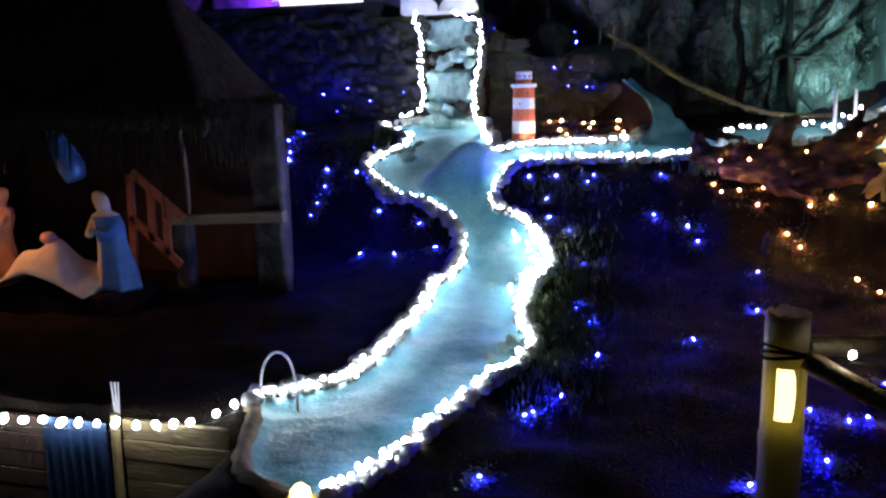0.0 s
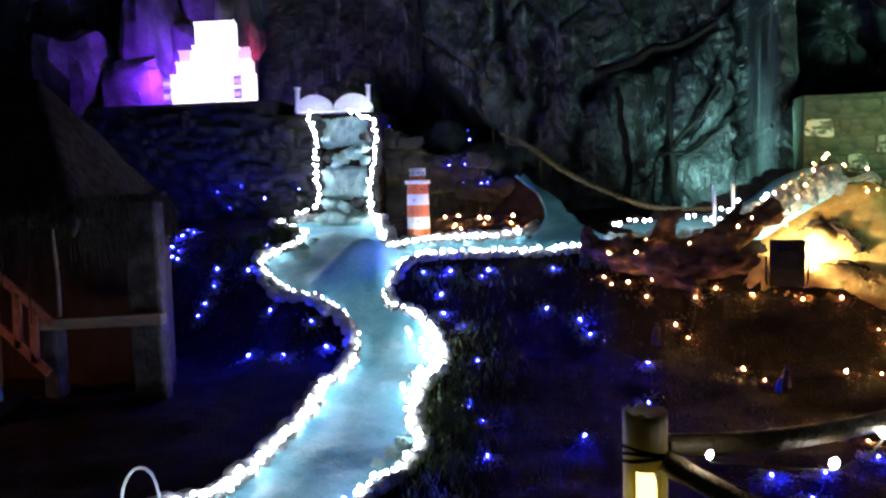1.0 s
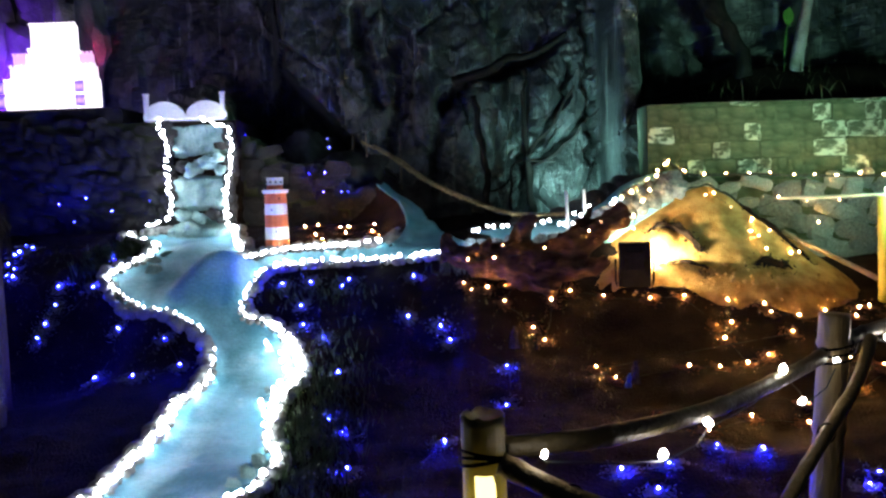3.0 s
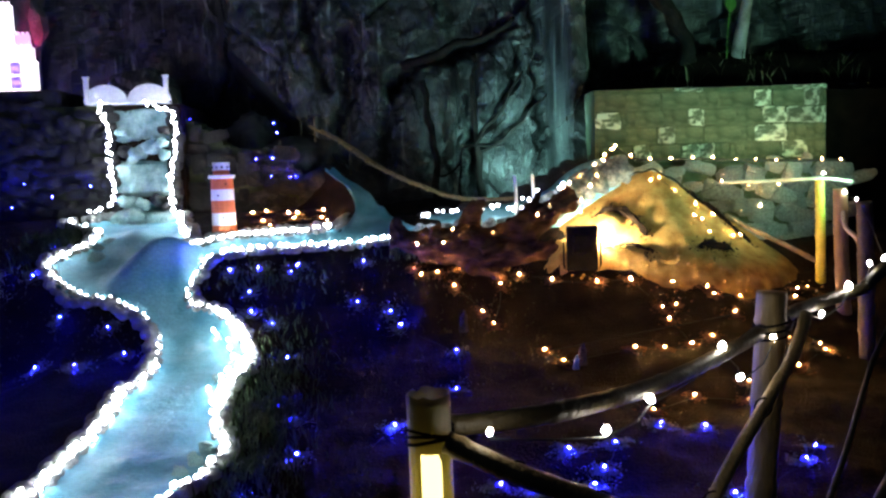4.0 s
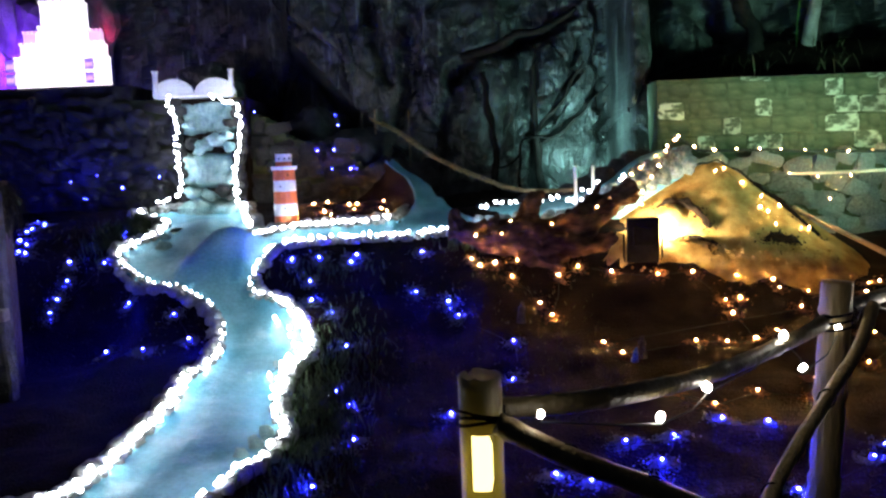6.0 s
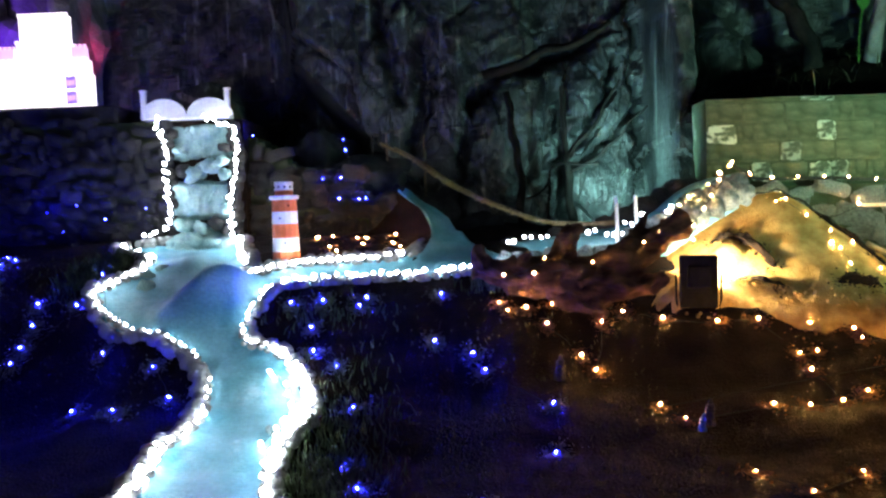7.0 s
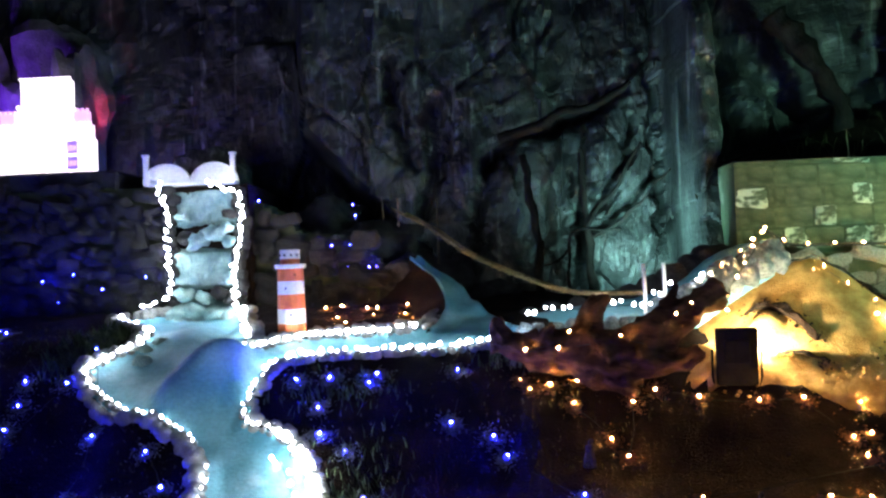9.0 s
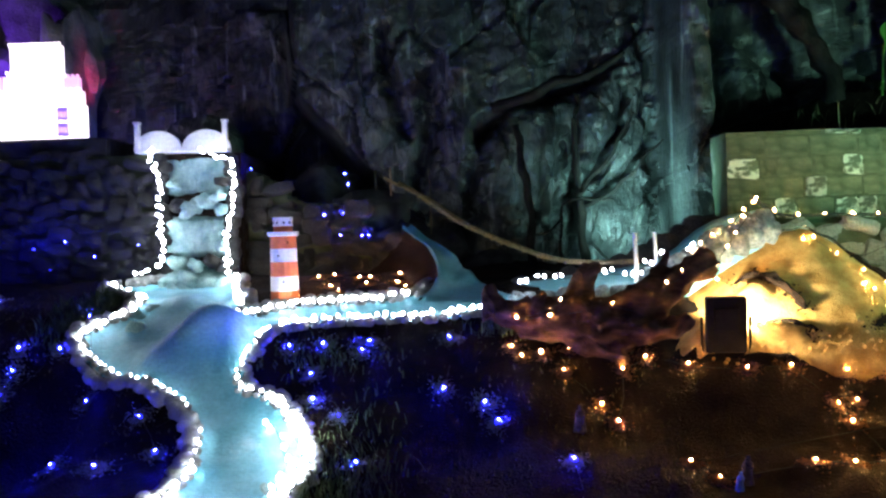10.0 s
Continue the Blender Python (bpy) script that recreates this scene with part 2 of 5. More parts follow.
def lathe(bm, profile, sides=20, at=(0, 0, 0)):
    """A turned shape from (radius, height) pairs."""
    rings = [[bm.verts.new((at[0] + r * math.cos(2 * math.pi * k / sides), at[1] + r * math.sin(2 * math.pi * k / sides), at[2] + h)) for k in range(sides)] for r, h in profile]
    for a, b in zip(rings, rings[1:]):
        for k in range(sides):
            bm.faces.new((a[k], a[(k + 1) % sides], b[(k + 1) % sides], b[k]))
    bm.faces.new(rings[0][::-1])
    bm.faces.new(rings[-1])
    return bm


def lump(seed, u=8, v=5, rough=0.28, squash=0.8, boxy=1.0):
    """A small uneven stone of unit radius."""
    bm = bmesh.new()
    bmesh.ops.create_uvsphere(bm, u_segments=u, v_segments=v, radius=1)
    for q in bm.verts:
        q.co = Vector([math.copysign(abs(c) ** boxy, c) for c in q.co])
        q.co *= 1 + rough * noise.noise(q.co * 1.3 + Vector((seed * 7.3, seed * 1.7, 0)))
        q.co.z *= squash
    return bm


def stone_meshes(name, mat, count=7, smooth=True, **how):
    made = []
    for i in range(count):
        mesh = bpy.data.meshes.new(name)
        bm = lump(i + 1, **how)
        bm.to_mesh(mesh)
        bm.free()
        mesh.materials.append(mat)
        if smooth:
            mesh.polygons.foreach_set("use_smooth", [True] * len(mesh.polygons))
        made.append(mesh)
    return made


def bulb_mesh(name, mat, r, tall=1.35):
    mesh = bpy.data.meshes.new(name)
    bm = bmesh.new()
    bmesh.ops.create_uvsphere(bm, u_segments=8, v_segments=6, radius=r)
    for q in bm.verts:
        q.co.z *= tall
    bm.to_mesh(mesh)
    bm.free()
    mesh.materials.append(mat)
    mesh.polygons.foreach_set("use_smooth", [True] * len(mesh.polygons))
    return mesh


def capped_bulb(name, core, shell, r):
    """A small bulb: a frosted coloured shell with its bright filament tip standing out of it."""
    mesh = bpy.data.meshes.new(name)
    bm = bmesh.new()
    bmesh.ops.create_uvsphere(bm, u_segments=10, v_segments=7, radius=r)
    n = len(bm.faces)
    bmesh.ops.create_uvsphere(bm, u_segments=8, v_segments=5, radius=r * 0.3, matrix=Matrix.Translation((0, -r * 0.66, r * 0.66)))
    for k, f in enumerate(bm.faces):
        f.material_index = 0 if k < n else 1
        f.smooth = True
    bm.to_mesh(mesh)
    bm.free()
    mesh.materials.append(shell)
    mesh.materials.append(core)
    return mesh


# ---- the lie of the land ----
LIE_Y = [-4, 0, 3.3, 4.6, 5.3, 5.7, 6.1, 6.6, 7.4, 9, 12]
LIE_Z = [0, 0, 0.14, 0.24, 0.40, 0.62, 0.85, 1.06, 1.2, 1.3, 1.4]
LEFT_BANK = [(-2.56, 7.3), (-2.74, 7.2), (-2.88, 7.15), (-2.76, 7.0), (-2.52, 6.8), (-2.47, 6.49), (-2.62, 6.32), (-2.68, 6.22), (-2.57, 6.07), (-2.32, 5.9), (-2.05, 5.77),
             (-1.79, 5.58), (-1.65, 5.39), (-1.59, 5.06), (-1.61, 4.87), (-1.68, 4.7), (-1.64, 4.28), (-1.65, 3.87), (-1.67, 3.55), (-1.72, 3.3), (-1.85, 3.15), (-2.07, 2.98)]
MOUTH = [(-2.0, 2.9), (-1.8, 2.4), (-1.5, 2.25)]
RIGHT_BANK = [(-1.4, 2.3), (-1.33, 2.41), (-1.23, 2.7), (-1.15, 3.05), (-1.1, 3.25), (-1.05, 3.41), (-0.98, 3.55), (-0.93, 3.75), (-0.92, 3.93), (-1.02, 4.15), (-1.08, 4.49), (-1.08, 4.76),
              (-1.03, 4.9), (-1.01, 5.13), (-1.15, 5.45), (-1.31, 5.62), (-1.53, 5.73), (-1.54, 5.97), (-1.49, 6.16), (-1.36, 6.28), (-1.1, 6.31), (-0.75, 6.33), (-0.39, 6.34), (-0.06, 6.41), (0.23, 6.37)]
BRANCH = [(0.1, 6.62), (-0.1, 7.0), (-0.24, 7.36), (-0.45, 8.0), (-0.6, 8.0), (-0.48, 7.4)]
UPPER_BANK = [(-0.44, 7.0), (-0.46, 6.84), (-0.59, 6.63), (-0.86, 6.56), (-1.23, 6.54), (-1.53, 6.47), (-1.9, 6.32), (-1.72, 6.54), (-1.86, 6.9), (-1.96, 7.3)]
OUTLINE = np.array([tuple(v) for v in glide([(*p, 0) for p in LEFT_BANK], 90)] + [(*p, 0) for p in MOUTH] + [tuple(v) for v in glide([(*p, 0) for p in RIGHT_BANK], 100)] + [(*p, 0) for p in BRANCH + UPPER_BANK])[:, :2]


def inside(x, y, outline):
    """How far inside a closed outline points lie: metres, minus outside."""
    a, b = outline, np.roll(outline, -1, axis=0)
    best = np.full(x.shape, 1e9)
    odd = np.zeros(x.shape, bool)
    for (ax, ay), (bx, by) in zip(a, b):
        dx, dy = bx - ax, by - ay
        u = np.clip(((x - ax) * dx + (y - ay) * dy) / max(dx * dx + dy * dy, 1e-12), 0, 1)
        best = np.minimum(best, (x - ax - u * dx) ** 2 + (y - ay - u * dy) ** 2)
        if ay != by:
            odd ^= ((ay > y) != (by > y)) & (x < ax + (y - ay) * dx / dy)
    return np.where(odd, 1, -1) * np.sqrt(best)


def step(v, a, b):
    t = np.clip((v - a) / (b - a), 0, 1)
    return t * t * (3 - 2 * t)


def lie(x, y):
    """The bare ground's height, without the stream's channel."""
    x, y = np.asarray(x, float), np.asarray(y, float)
    z = np.interp(y, LIE_Y, LIE_Z)
    hut = step(x, -2.1, -2.6) * step(y, 6.2, 5.2)
    z = z * (1 - hut) + np.minimum(z, 0.21) * hut
    pit = step(y, 2.76, 2.70) * step(x, -1.95, -2.0) * step(y, 0.6, 1.2)
    dip = step(x, 2.0, 2.6) * step(y, 5.3, 6.3)
    return z - 0.5 * pit - 0.26 * dip


def high(x, y):
    return float(lie(x, y))


def soil(x, y):
    """The height of the uneven soil, outside the stream."""
    return high(x, y) + 0.035 * noise.fractal(Vector((x * 2.3, y * 2.3, 0)), 1.0, 2.0, 4) + 0.012 * noise.fractal(Vector((x * 9, y * 9, 4)), 1.0, 2.0, 4)


def sheet(name, xs, ys, zs, mat, parent=None, keep=None, smooth=True):
    """A grid of quads over xs, ys with heights zs; keep: which cells stay."""
    nx, ny = len(xs), len(ys)
    gx, gy = np.meshgrid(xs, ys)
    co = np.stack([gx.ravel(), gy.ravel(), zs.ravel()], -1)
    i, j = np.meshgrid(np.arange(nx - 1), np.arange(ny - 1))
    a = (j * nx + i).ravel()
    quads = np.stack([a, a + 1, a + nx + 1, a + nx], -1)
    if keep is not None:
        quads = quads[(keep.ravel()[quads]).all(axis=1)]
    mesh = bpy.data.meshes.new(name)
    mesh.from_pydata(co.tolist(), [], quads.tolist())
    if keep is not None:
        bm = bmesh.new()
        bm.from_mesh(mesh)
        bmesh.ops.delete(bm, geom=[v for v in bm.verts if not v.link_faces], context="VERTS")
        bm.to_mesh(mesh)
        bm.free()
    mesh.materials.append(mat)
    if smooth:
        mesh.polygons.foreach_set("use_smooth", [True] * len(mesh.polygons))
    ob = new(name, mesh)
    ob.parent = parent
    return ob


def ripple(x, y, scale, seed=0.0):
    return np.array([noise.fractal(Vector((a * scale, b * scale, seed)), 1.0, 2.0, 4) for a, b in zip(x.ravel(), y.ravel())]).reshape(x.shape)


# ground
xs, ys = np.linspace(-8, 7, 260), np.linspace(-4, 12, 280)
gx, gy = np.meshgrid(xs, ys)
depth = inside(gx, gy, OUTLINE)
zs = lie(gx, gy) + 0.035 * ripple(gx, gy, 2.3) * (1 - step(depth, -0.12, 0.0)) + 0.012 * ripple(gx, gy, 9, 4.0) * (1 - step(depth, -0.12, 0.0)) - 0.12 * step(depth, -0.03, 0.06)
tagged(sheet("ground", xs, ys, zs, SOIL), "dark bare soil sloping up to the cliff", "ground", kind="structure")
# a wide sheet to the horizon, below the garden
xs, ys = np.linspace(-400, 400, 17), np.linspace(-400, 400, 17)
gx, gy = np.meshgrid(xs, ys)
tagged(sheet("far_ground", xs, ys, np.full(gx.shape, -0.62), SOIL), "dark earth stretching away round the garden", "ground", kind="structure")

# stream bed
xs, ys = np.arange(-3.0, 0.4, 0.022), np.arange(2.2, 8.1, 0.022)
gx, gy = np.meshgrid(xs, ys)
depth = inside(gx, gy, OUTLINE)
along, over = 0.84 * (gx + 1.8) + 0.54 * (gy - 6.04), -0.54 * (gx + 1.8) + 0.84 * (gy - 6.04)
dune = 0.3 * np.exp(-(along / 0.34) ** 2 - np.where(over < 0, (np.abs(over) / 0.17) ** 1.4, (over / 0.2) ** 2)) + 0.06 * np.exp(-((gx + 2.2) ** 2 / 0.02 + (gy - 6.75) ** 2 / 0.06))
zs = lie(gx, gy) - 0.035 + dune * step(depth, 0, 0.12) + 0.014 * ripple(gx, gy, 3.5, 2.0) + 0.004 * ripple(gx, gy, 18, 5.0) + 0.03 * step(depth, 0.1, 0.0)
tagged(sheet("stream_bed", xs, ys, zs, PAINTED, keep=depth > -0.03), "pale blue painted plaster stream bed winding downhill", "stream", kind="structure")

# cliff: a rock face that leans back into a dark recess


def ridged(x, z, scale, seed):
    return np.array([1 - 2 * abs(noise.noise(Vector((a * scale, b * scale, seed)))) for a, b in zip(x.ravel(), z.ravel())]).reshape(x.shape)


def facets(x, z, scale, seed, crack=0.25):
    """Broken planes: each cell of a cracked pattern leans its own way."""
    out = np.zeros(x.size)
    for k, (a, b) in enumerate(zip(x.ravel(), z.ravel())):
        p = Vector((a * scale, b * scale * 0.6, seed))
        dist, cells = noise.voronoi(p)
        c = cells[0]
        lean = Vector((noise.noise(c * 3.1), noise.noise(c * 2.3 + Vector((5, 0, 0))), 0))
        out[k] = (p - c).dot(lean) * 0.9 + 0.5 * noise.noise(c * 1.9) - crack * math.exp(-((dist[1] - dist[0]) / 0.05) ** 2)
    return out.reshape(x.shape)


def groove(x, z, line, wide, deep):
    """A crevice along a line in the face."""
    best = np.full(x.shape, 1e9)
    for (ax, az), (bx, bz) in zip(line, line[1:]):
        dx, dz = bx - ax, bz - az
        u = np.clip(((x - ax) * dx + (z - az) * dz) / (dx * dx + dz * dz), 0, 1)
        best = np.minimum(best, (x - ax - u * dx) ** 2 + (z - az - u * dz) ** 2)
    return deep * np.exp(-best / wide ** 2)


def cliff_face(x, z):
    brow = -0.75 - 0.92 * (np.clip(z, 1.5, 2.75) - 1.85)
    back = 7.95 + 0.9 * step(x, brow, brow - 0.3)
    back = back + 0.14 * (z - 2.0) * step(x, -1, 0) - 0.78 * np.exp(-((x - 1.63) / 0.14) ** 6) * step(z, 4.6, 3.2) - 0.3 * step(x, 1.75, 2.1) - 0.5 * step(x, -5.0, -6.2)
    return back


CREVICES = (([(-0.05, 2.3), (0.02, 2.42), (0.2, 2.53), (0.33, 2.59), (0.6, 2.66), (0.86, 2.75), (1.1, 2.95)], 0.055, 0.3),
            ([(0.62, 1.2), (0.7, 1.6), (0.68, 2.2)], 0.03, 0.12),
            ([(0.7, 1.78), (0.85, 1.98), (1.0, 2.12), (1.12, 2.34), (1.2, 2.7)], 0.032, 0.16),
            ([(0.75, 1.7), (1.0, 1.86), (1.16, 1.98), (1.34, 2.2)], 0.03, 0.14),
            ([(0.05, 2.4), (-0.1, 2.1), (-0.12, 1.7), (-0.3, 1.4)], 0.07, 0.25),
            ([(0.25, 1.5), (0.45, 1.62), (0.62, 1.6)], 0.04, 0.15),
            ([(-0.45, 2.9), (-0.42, 2.5), (-0.5, 2.1), (-0.62, 1.9)], 0.06, 0.22),
            ([(-0.9, 3.3), (-0.78, 2.8), (-0.7, 2.4)], 0.05, 0.2),
            ([(1.36, 3.2), (1.38, 2.5), (1.36, 1.7)], 0.035, 0.15))
xs = np.concatenate([np.linspace(-8, -2, 90)[:-1], np.linspace(-2, 2.4, 240)[:-1], np.linspace(2.4, 5.5, 50)])
ys = np.concatenate([np.linspace(0.3, 1.1, 8)[:-1], np.linspace(1.1, 3.6, 130)[:-1], np.linspace(3.6, 6.5, 50)])
gx, gz = np.meshgrid(xs, ys)
face = cliff_face(gx, gz) - 0.3 * facets(gx, gz, 1.15, 3.0, 0.1) - 0.12 * facets(gx, gz, 2.7, 8.0, 0.04) - 0.04 * facets(gx, gz, 6.5, 5.0, 0.0) + 0.05 * ridged(gx, gz, 1.6, 1.0) + 0.025 * ripple(gx, gz, 7, 9.0)
for line, wide, deep in CREVICES:
    face = face + groove(gx + 0.07 * ripple(gx, gz, 5, 2.0), gz + 0.05 * ripple(gx, gz, 5, 6.0), line, wide, deep)
cliff = sheet("cliff", xs, ys, np.zeros(gx.shape), ROCK, smooth=False)
co = np.stack([gx.ravel(), face.ravel(), gz.ravel()], -1)
cliff.data.vertices.foreach_set("co", co.ravel())
cliff.data.update()
tagged(cliff, "wet grey-green rock face with cracks and ledges", "cliff", kind="structure")

# ---- walls of rubble and block ----
random.seed(4)


def rubble_wall(name, label, x0, x1, z0, z1, y, thick, mat, size, top=None, lean=0.0, proud=0.03):
    """A wall whose face is built of uneven stones bedded in a dark core."""
    wall = thing(name, label, "stone wall", kind="structure", at=((x0 + x1) / 2, y, z0))
    bm = bmesh.new()
    for k in range(24):
        xa, xb = x0 + (x1 - x0) * k / 24, x0 + (x1 - x0) * (k + 1) / 24
        box(bm, xa, y + 0.02, z0, xb, y + thick, (top((xa + xb) / 2) if top else z1) - 0.01)
    core = part("core", bm, MORTAR, wall)
    core.matrix_basis = under(wall)
    meshes = stone_meshes("stone", mat, 7, u=8, v=6, rough=0.4, squash=1.0, boxy=0.62, smooth=False)
    z, row = z0 + size * 0.3, 0
    while z < z1 - size * 0.2:
        x = x0 + random.uniform(0, size * 0.6)
        while x < x1 - size * 0.2:
            w = size * random.choice((0.5, 0.8, 1.1, 1.5)) * random.uniform(0.85, 1.15)
            h = size * 0.62 * random.uniform(0.7, 1.5)
            limit = top(x) if top else z1
            if z + h * 0.3 < limit:
                m = Matrix.Translation((x + w / 2, y + lean * (z - z0) + random.uniform(-0.01, 0.015), z + random.uniform(-0.28, 0.28) * size)) @ pose(0, 0, 0, random.uniform(-8, 8), random.uniform(-20, 20), random.uniform(-8, 8)) @ Matrix.Diagonal((w * 0.53, (0.04 + proud) * random.uniform(0.7, 1.25), h * 0.53, 1))
                piece("stone", random.choice(meshes), under(wall) @ m, wall)
            x += w
        z += size * 0.62
        row += 1
    return wall


rubble_wall("terrace_wall_west", "dry stone terrace wall of dark rubble below the castle", -5.6, -2.62, 1.1, 2.2, 7.42, 0.8, DARK_STONE, 0.15)
rubble_wall("terrace_wall_east", "low dark rubble terrace wall behind the lighthouse", -2.0, -0.5, 1.1, 2.0, 7.6, 0.5, DARK_STONE, 0.17, top=lambda x: 2.0 - 0.42 * (x + 1.9) + 0.05 * math.sin(9 * x))
bm = bmesh.new()
box(bm, -8, 7.46, 1.0, -1.95, 9.6, 2.19)
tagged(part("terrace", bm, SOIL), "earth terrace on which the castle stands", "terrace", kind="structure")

# block wall beside the sand, in two builds
wall = thing("wall_east", "mossy block wall with lime-washed blocks over a rubble base", "stone wall", kind="structure", at=(2.7, 6.9, 0.5))
bm = bmesh.new()
box(bm, 1.68, 6.93, 0.4, 3.72, 7.3, 2.15)
core = part("core", bm, MOSSY, wall)
core.matrix_basis = under(wall)
block_meshes = []
for mat in (MOSSY, LIME_BLOCK):
    for i in range(3):
        bm = bmesh.new()
        bmesh.ops.create_cube(bm, size=1)
        bmesh.ops.bevel(bm, geom=list(bm.edges), offset=0.07, segments=2, affect="EDGES")
        for v in bm.verts:
            v.co += Vector((noise.noise(v.co * 3 + Vector((i, 0, 9))), noise.noise(v.co * 3 + Vector((i, 5, 0))), noise.noise(v.co * 3 + Vector((0, i, 2))))) * (0.09 if mat == MOSSY else 0.13)
        mesh = bpy.data.meshes.new("block")
        bm.to_mesh(mesh)
        bm.free()
        mesh.materials.append(mat)
        block_meshes.append(mesh)
z = 1.52
while z < 2.12:
    h = random.uniform(0.145, 0.16)
    if z + h > 2.15:
        h = 2.15 - z
    x = 1.68
    while x < 3.7:
        pale = random.random() < 0.42
        w = min(random.choice((0.1, 0.15, 0.2, 0.26) if pale else (0.12, 0.18, 0.24, 0.3)) * random.uniform(0.85, 1.15), 3.72 - x)
        mesh = random.choice(block_meshes[3:] if pale else block_meshes[:3])
        m = Matrix.Translation((x + w / 2, 6.958 - (0.003 if pale else 0) + random.uniform(-0.003, 0.003), z + h / 2 + random.uniform(-0.006, 0.006))) @ pose(0, 0, 0, 0, random.uniform(-1.5, 1.5), random.uniform(-2, 2)) @ Matrix.Diagonal((w - 0.003, 0.07, h * random.uniform(0.94, 1.0) - 0.002, 1))
        piece("block", mesh, under(wall) @ m, wall)
        x += w
    z += h
rubble_wall("wall_east_base", "rubble base wall of rounded pale stones", 1.75, 3.86, 0.45, 1.5, 6.84, 0.4, PALE_STONE, 0.21, proud=0.02)

# ---- waterfall ----
fall = thing("waterfall", "stepped waterfall of teal-washed boulders between dark stones", "waterfall", at=(-2.27, 7.3, 1.15))
xs, zs = np.linspace(-2.56, -1.98, 60), np.linspace(1.08, 2.2, 110)
gx, gz = np.meshgrid(xs, zs)
steps = np.interp(gz, [1.08, 1.2, 1.27, 1.36, 1.42, 1.66, 1.72, 1.84, 1.9, 2.14, 2.2], [7.2, 7.24, 7.42, 7.46, 7.36, 7.38, 7.52, 7.5, 7.42, 7.44, 7.56])
lip = steps + 0.035 * np.array([noise.fractal(Vector((a * 7, b * 5, 2.0)), 1.0, 2.0, 4) for a, b in zip(gx.ravel(), gz.ravel())]).reshape(gx.shape) + 0.012 * ridged(gx, gz * 0.3, 30, 4.0)
cascade = sheet("cascade", xs, zs, np.zeros(gx.shape), TEAL_ROCK, fall)
cascade.data.vertices.foreach_set("co", np.stack([gx.ravel(), lip.ravel(), gz.ravel()], -1).ravel())
cascade.data.update()
cascade.matrix_basis = under(fall)
random.seed(12)
for i, (x, y, z, r) in enumerate(((-2.44, 7.42, 1.78, 0.06), (-2.33, 7.4, 1.76, 0.075), (-2.2, 7.38, 1.8, 0.07), (-2.1, 7.34, 1.84, 0.05), (-2.07, 7.34, 1.95, 0.045), (-2.08, 7.36, 1.74, 0.05), (-2.44, 7.36, 1.33, 0.06),
                                  (-2.3, 7.36, 1.31, 0.055), (-2.16, 7.34, 1.33, 0.06), (-2.07, 7.3, 1.45, 0.045), (-2.35, 7.26, 1.2, 0.07), (-2.2, 7.25, 1.18, 0.06), (-2.06, 7.3, 1.3, 0.05), (-2.46, 7.38, 1.95, 0.04))):
    bm = lump(i + 3, 12, 8, 0.55, 0.8, 0.8)
    for v in bm.verts:
        v.co = v.co * r * (1 + 0.2 * noise.noise(v.co * 3))
        v.co.x *= 1.25
    boulder = part("boulder", bm, TEAL_ROCK if i % 4 else DARK_STONE, fall, smooth=True)
    boulder.matrix_basis = under(fall) @ Matrix.Translation((x, y, z)) @ pose(0, 0, 0, random.uniform(-20, 20), random.uniform(-30, 30), random.uniform(0, 90))
bm = bmesh.new()
box(bm, -2.6, 7.6, 1.1, -1.95, 7.9, 2.19)
part("back", bm, DARK_STONE, fall).matrix_basis = under(fall)
dark = stone_meshes("side_stone", DARK_STONE, 5)
for k in range(26):
    side = -1 if k % 2 else 1
    z = 1.16 + 0.04 * k
    r = random.uniform(0.05, 0.075)
    m = Matrix.Translation((-2.27 + side * random.uniform(0.25, 0.31), 7.36 + 0.06 * random.random(), z)) @ pose(0, 0, 0, random.uniform(0, 90), random.uniform(0, 90), 0) @ Matrix.Scale(r, 4)
    piece("side_stone", random.choice(dark), under(fall) @ m, fall)

# ---- stone edging and strings of white bulbs along the stream ----
stones = stone_meshes("stone", EDGE_STONE, 7)
white_bulb = bulb_mesh("bulb", GLOW_WHITE, 0.0114)
blue_bulb = capped_bulb("bulb", GLOW_BLUE, GLOW_BLUE_SHELL, 0.014)
small_blue_bulb = capped_bulb("bulb", GLOW_BLUE, GLOW_BLUE_SHELL, 0.0072)
warm_bulb = capped_bulb("bulb", GLOW_WARM, GLOW_WARM_SHELL, 0.0105)
tiny_bulb = bulb_mesh("bulb", GLOW_WHITE, 0.0068)
big_bulb = bulb_mesh("bulb", GLOW_WHITE, 0.018)
rail_bulb = bulb_mesh("bulb", GLOW_RAIL, 0.0098)


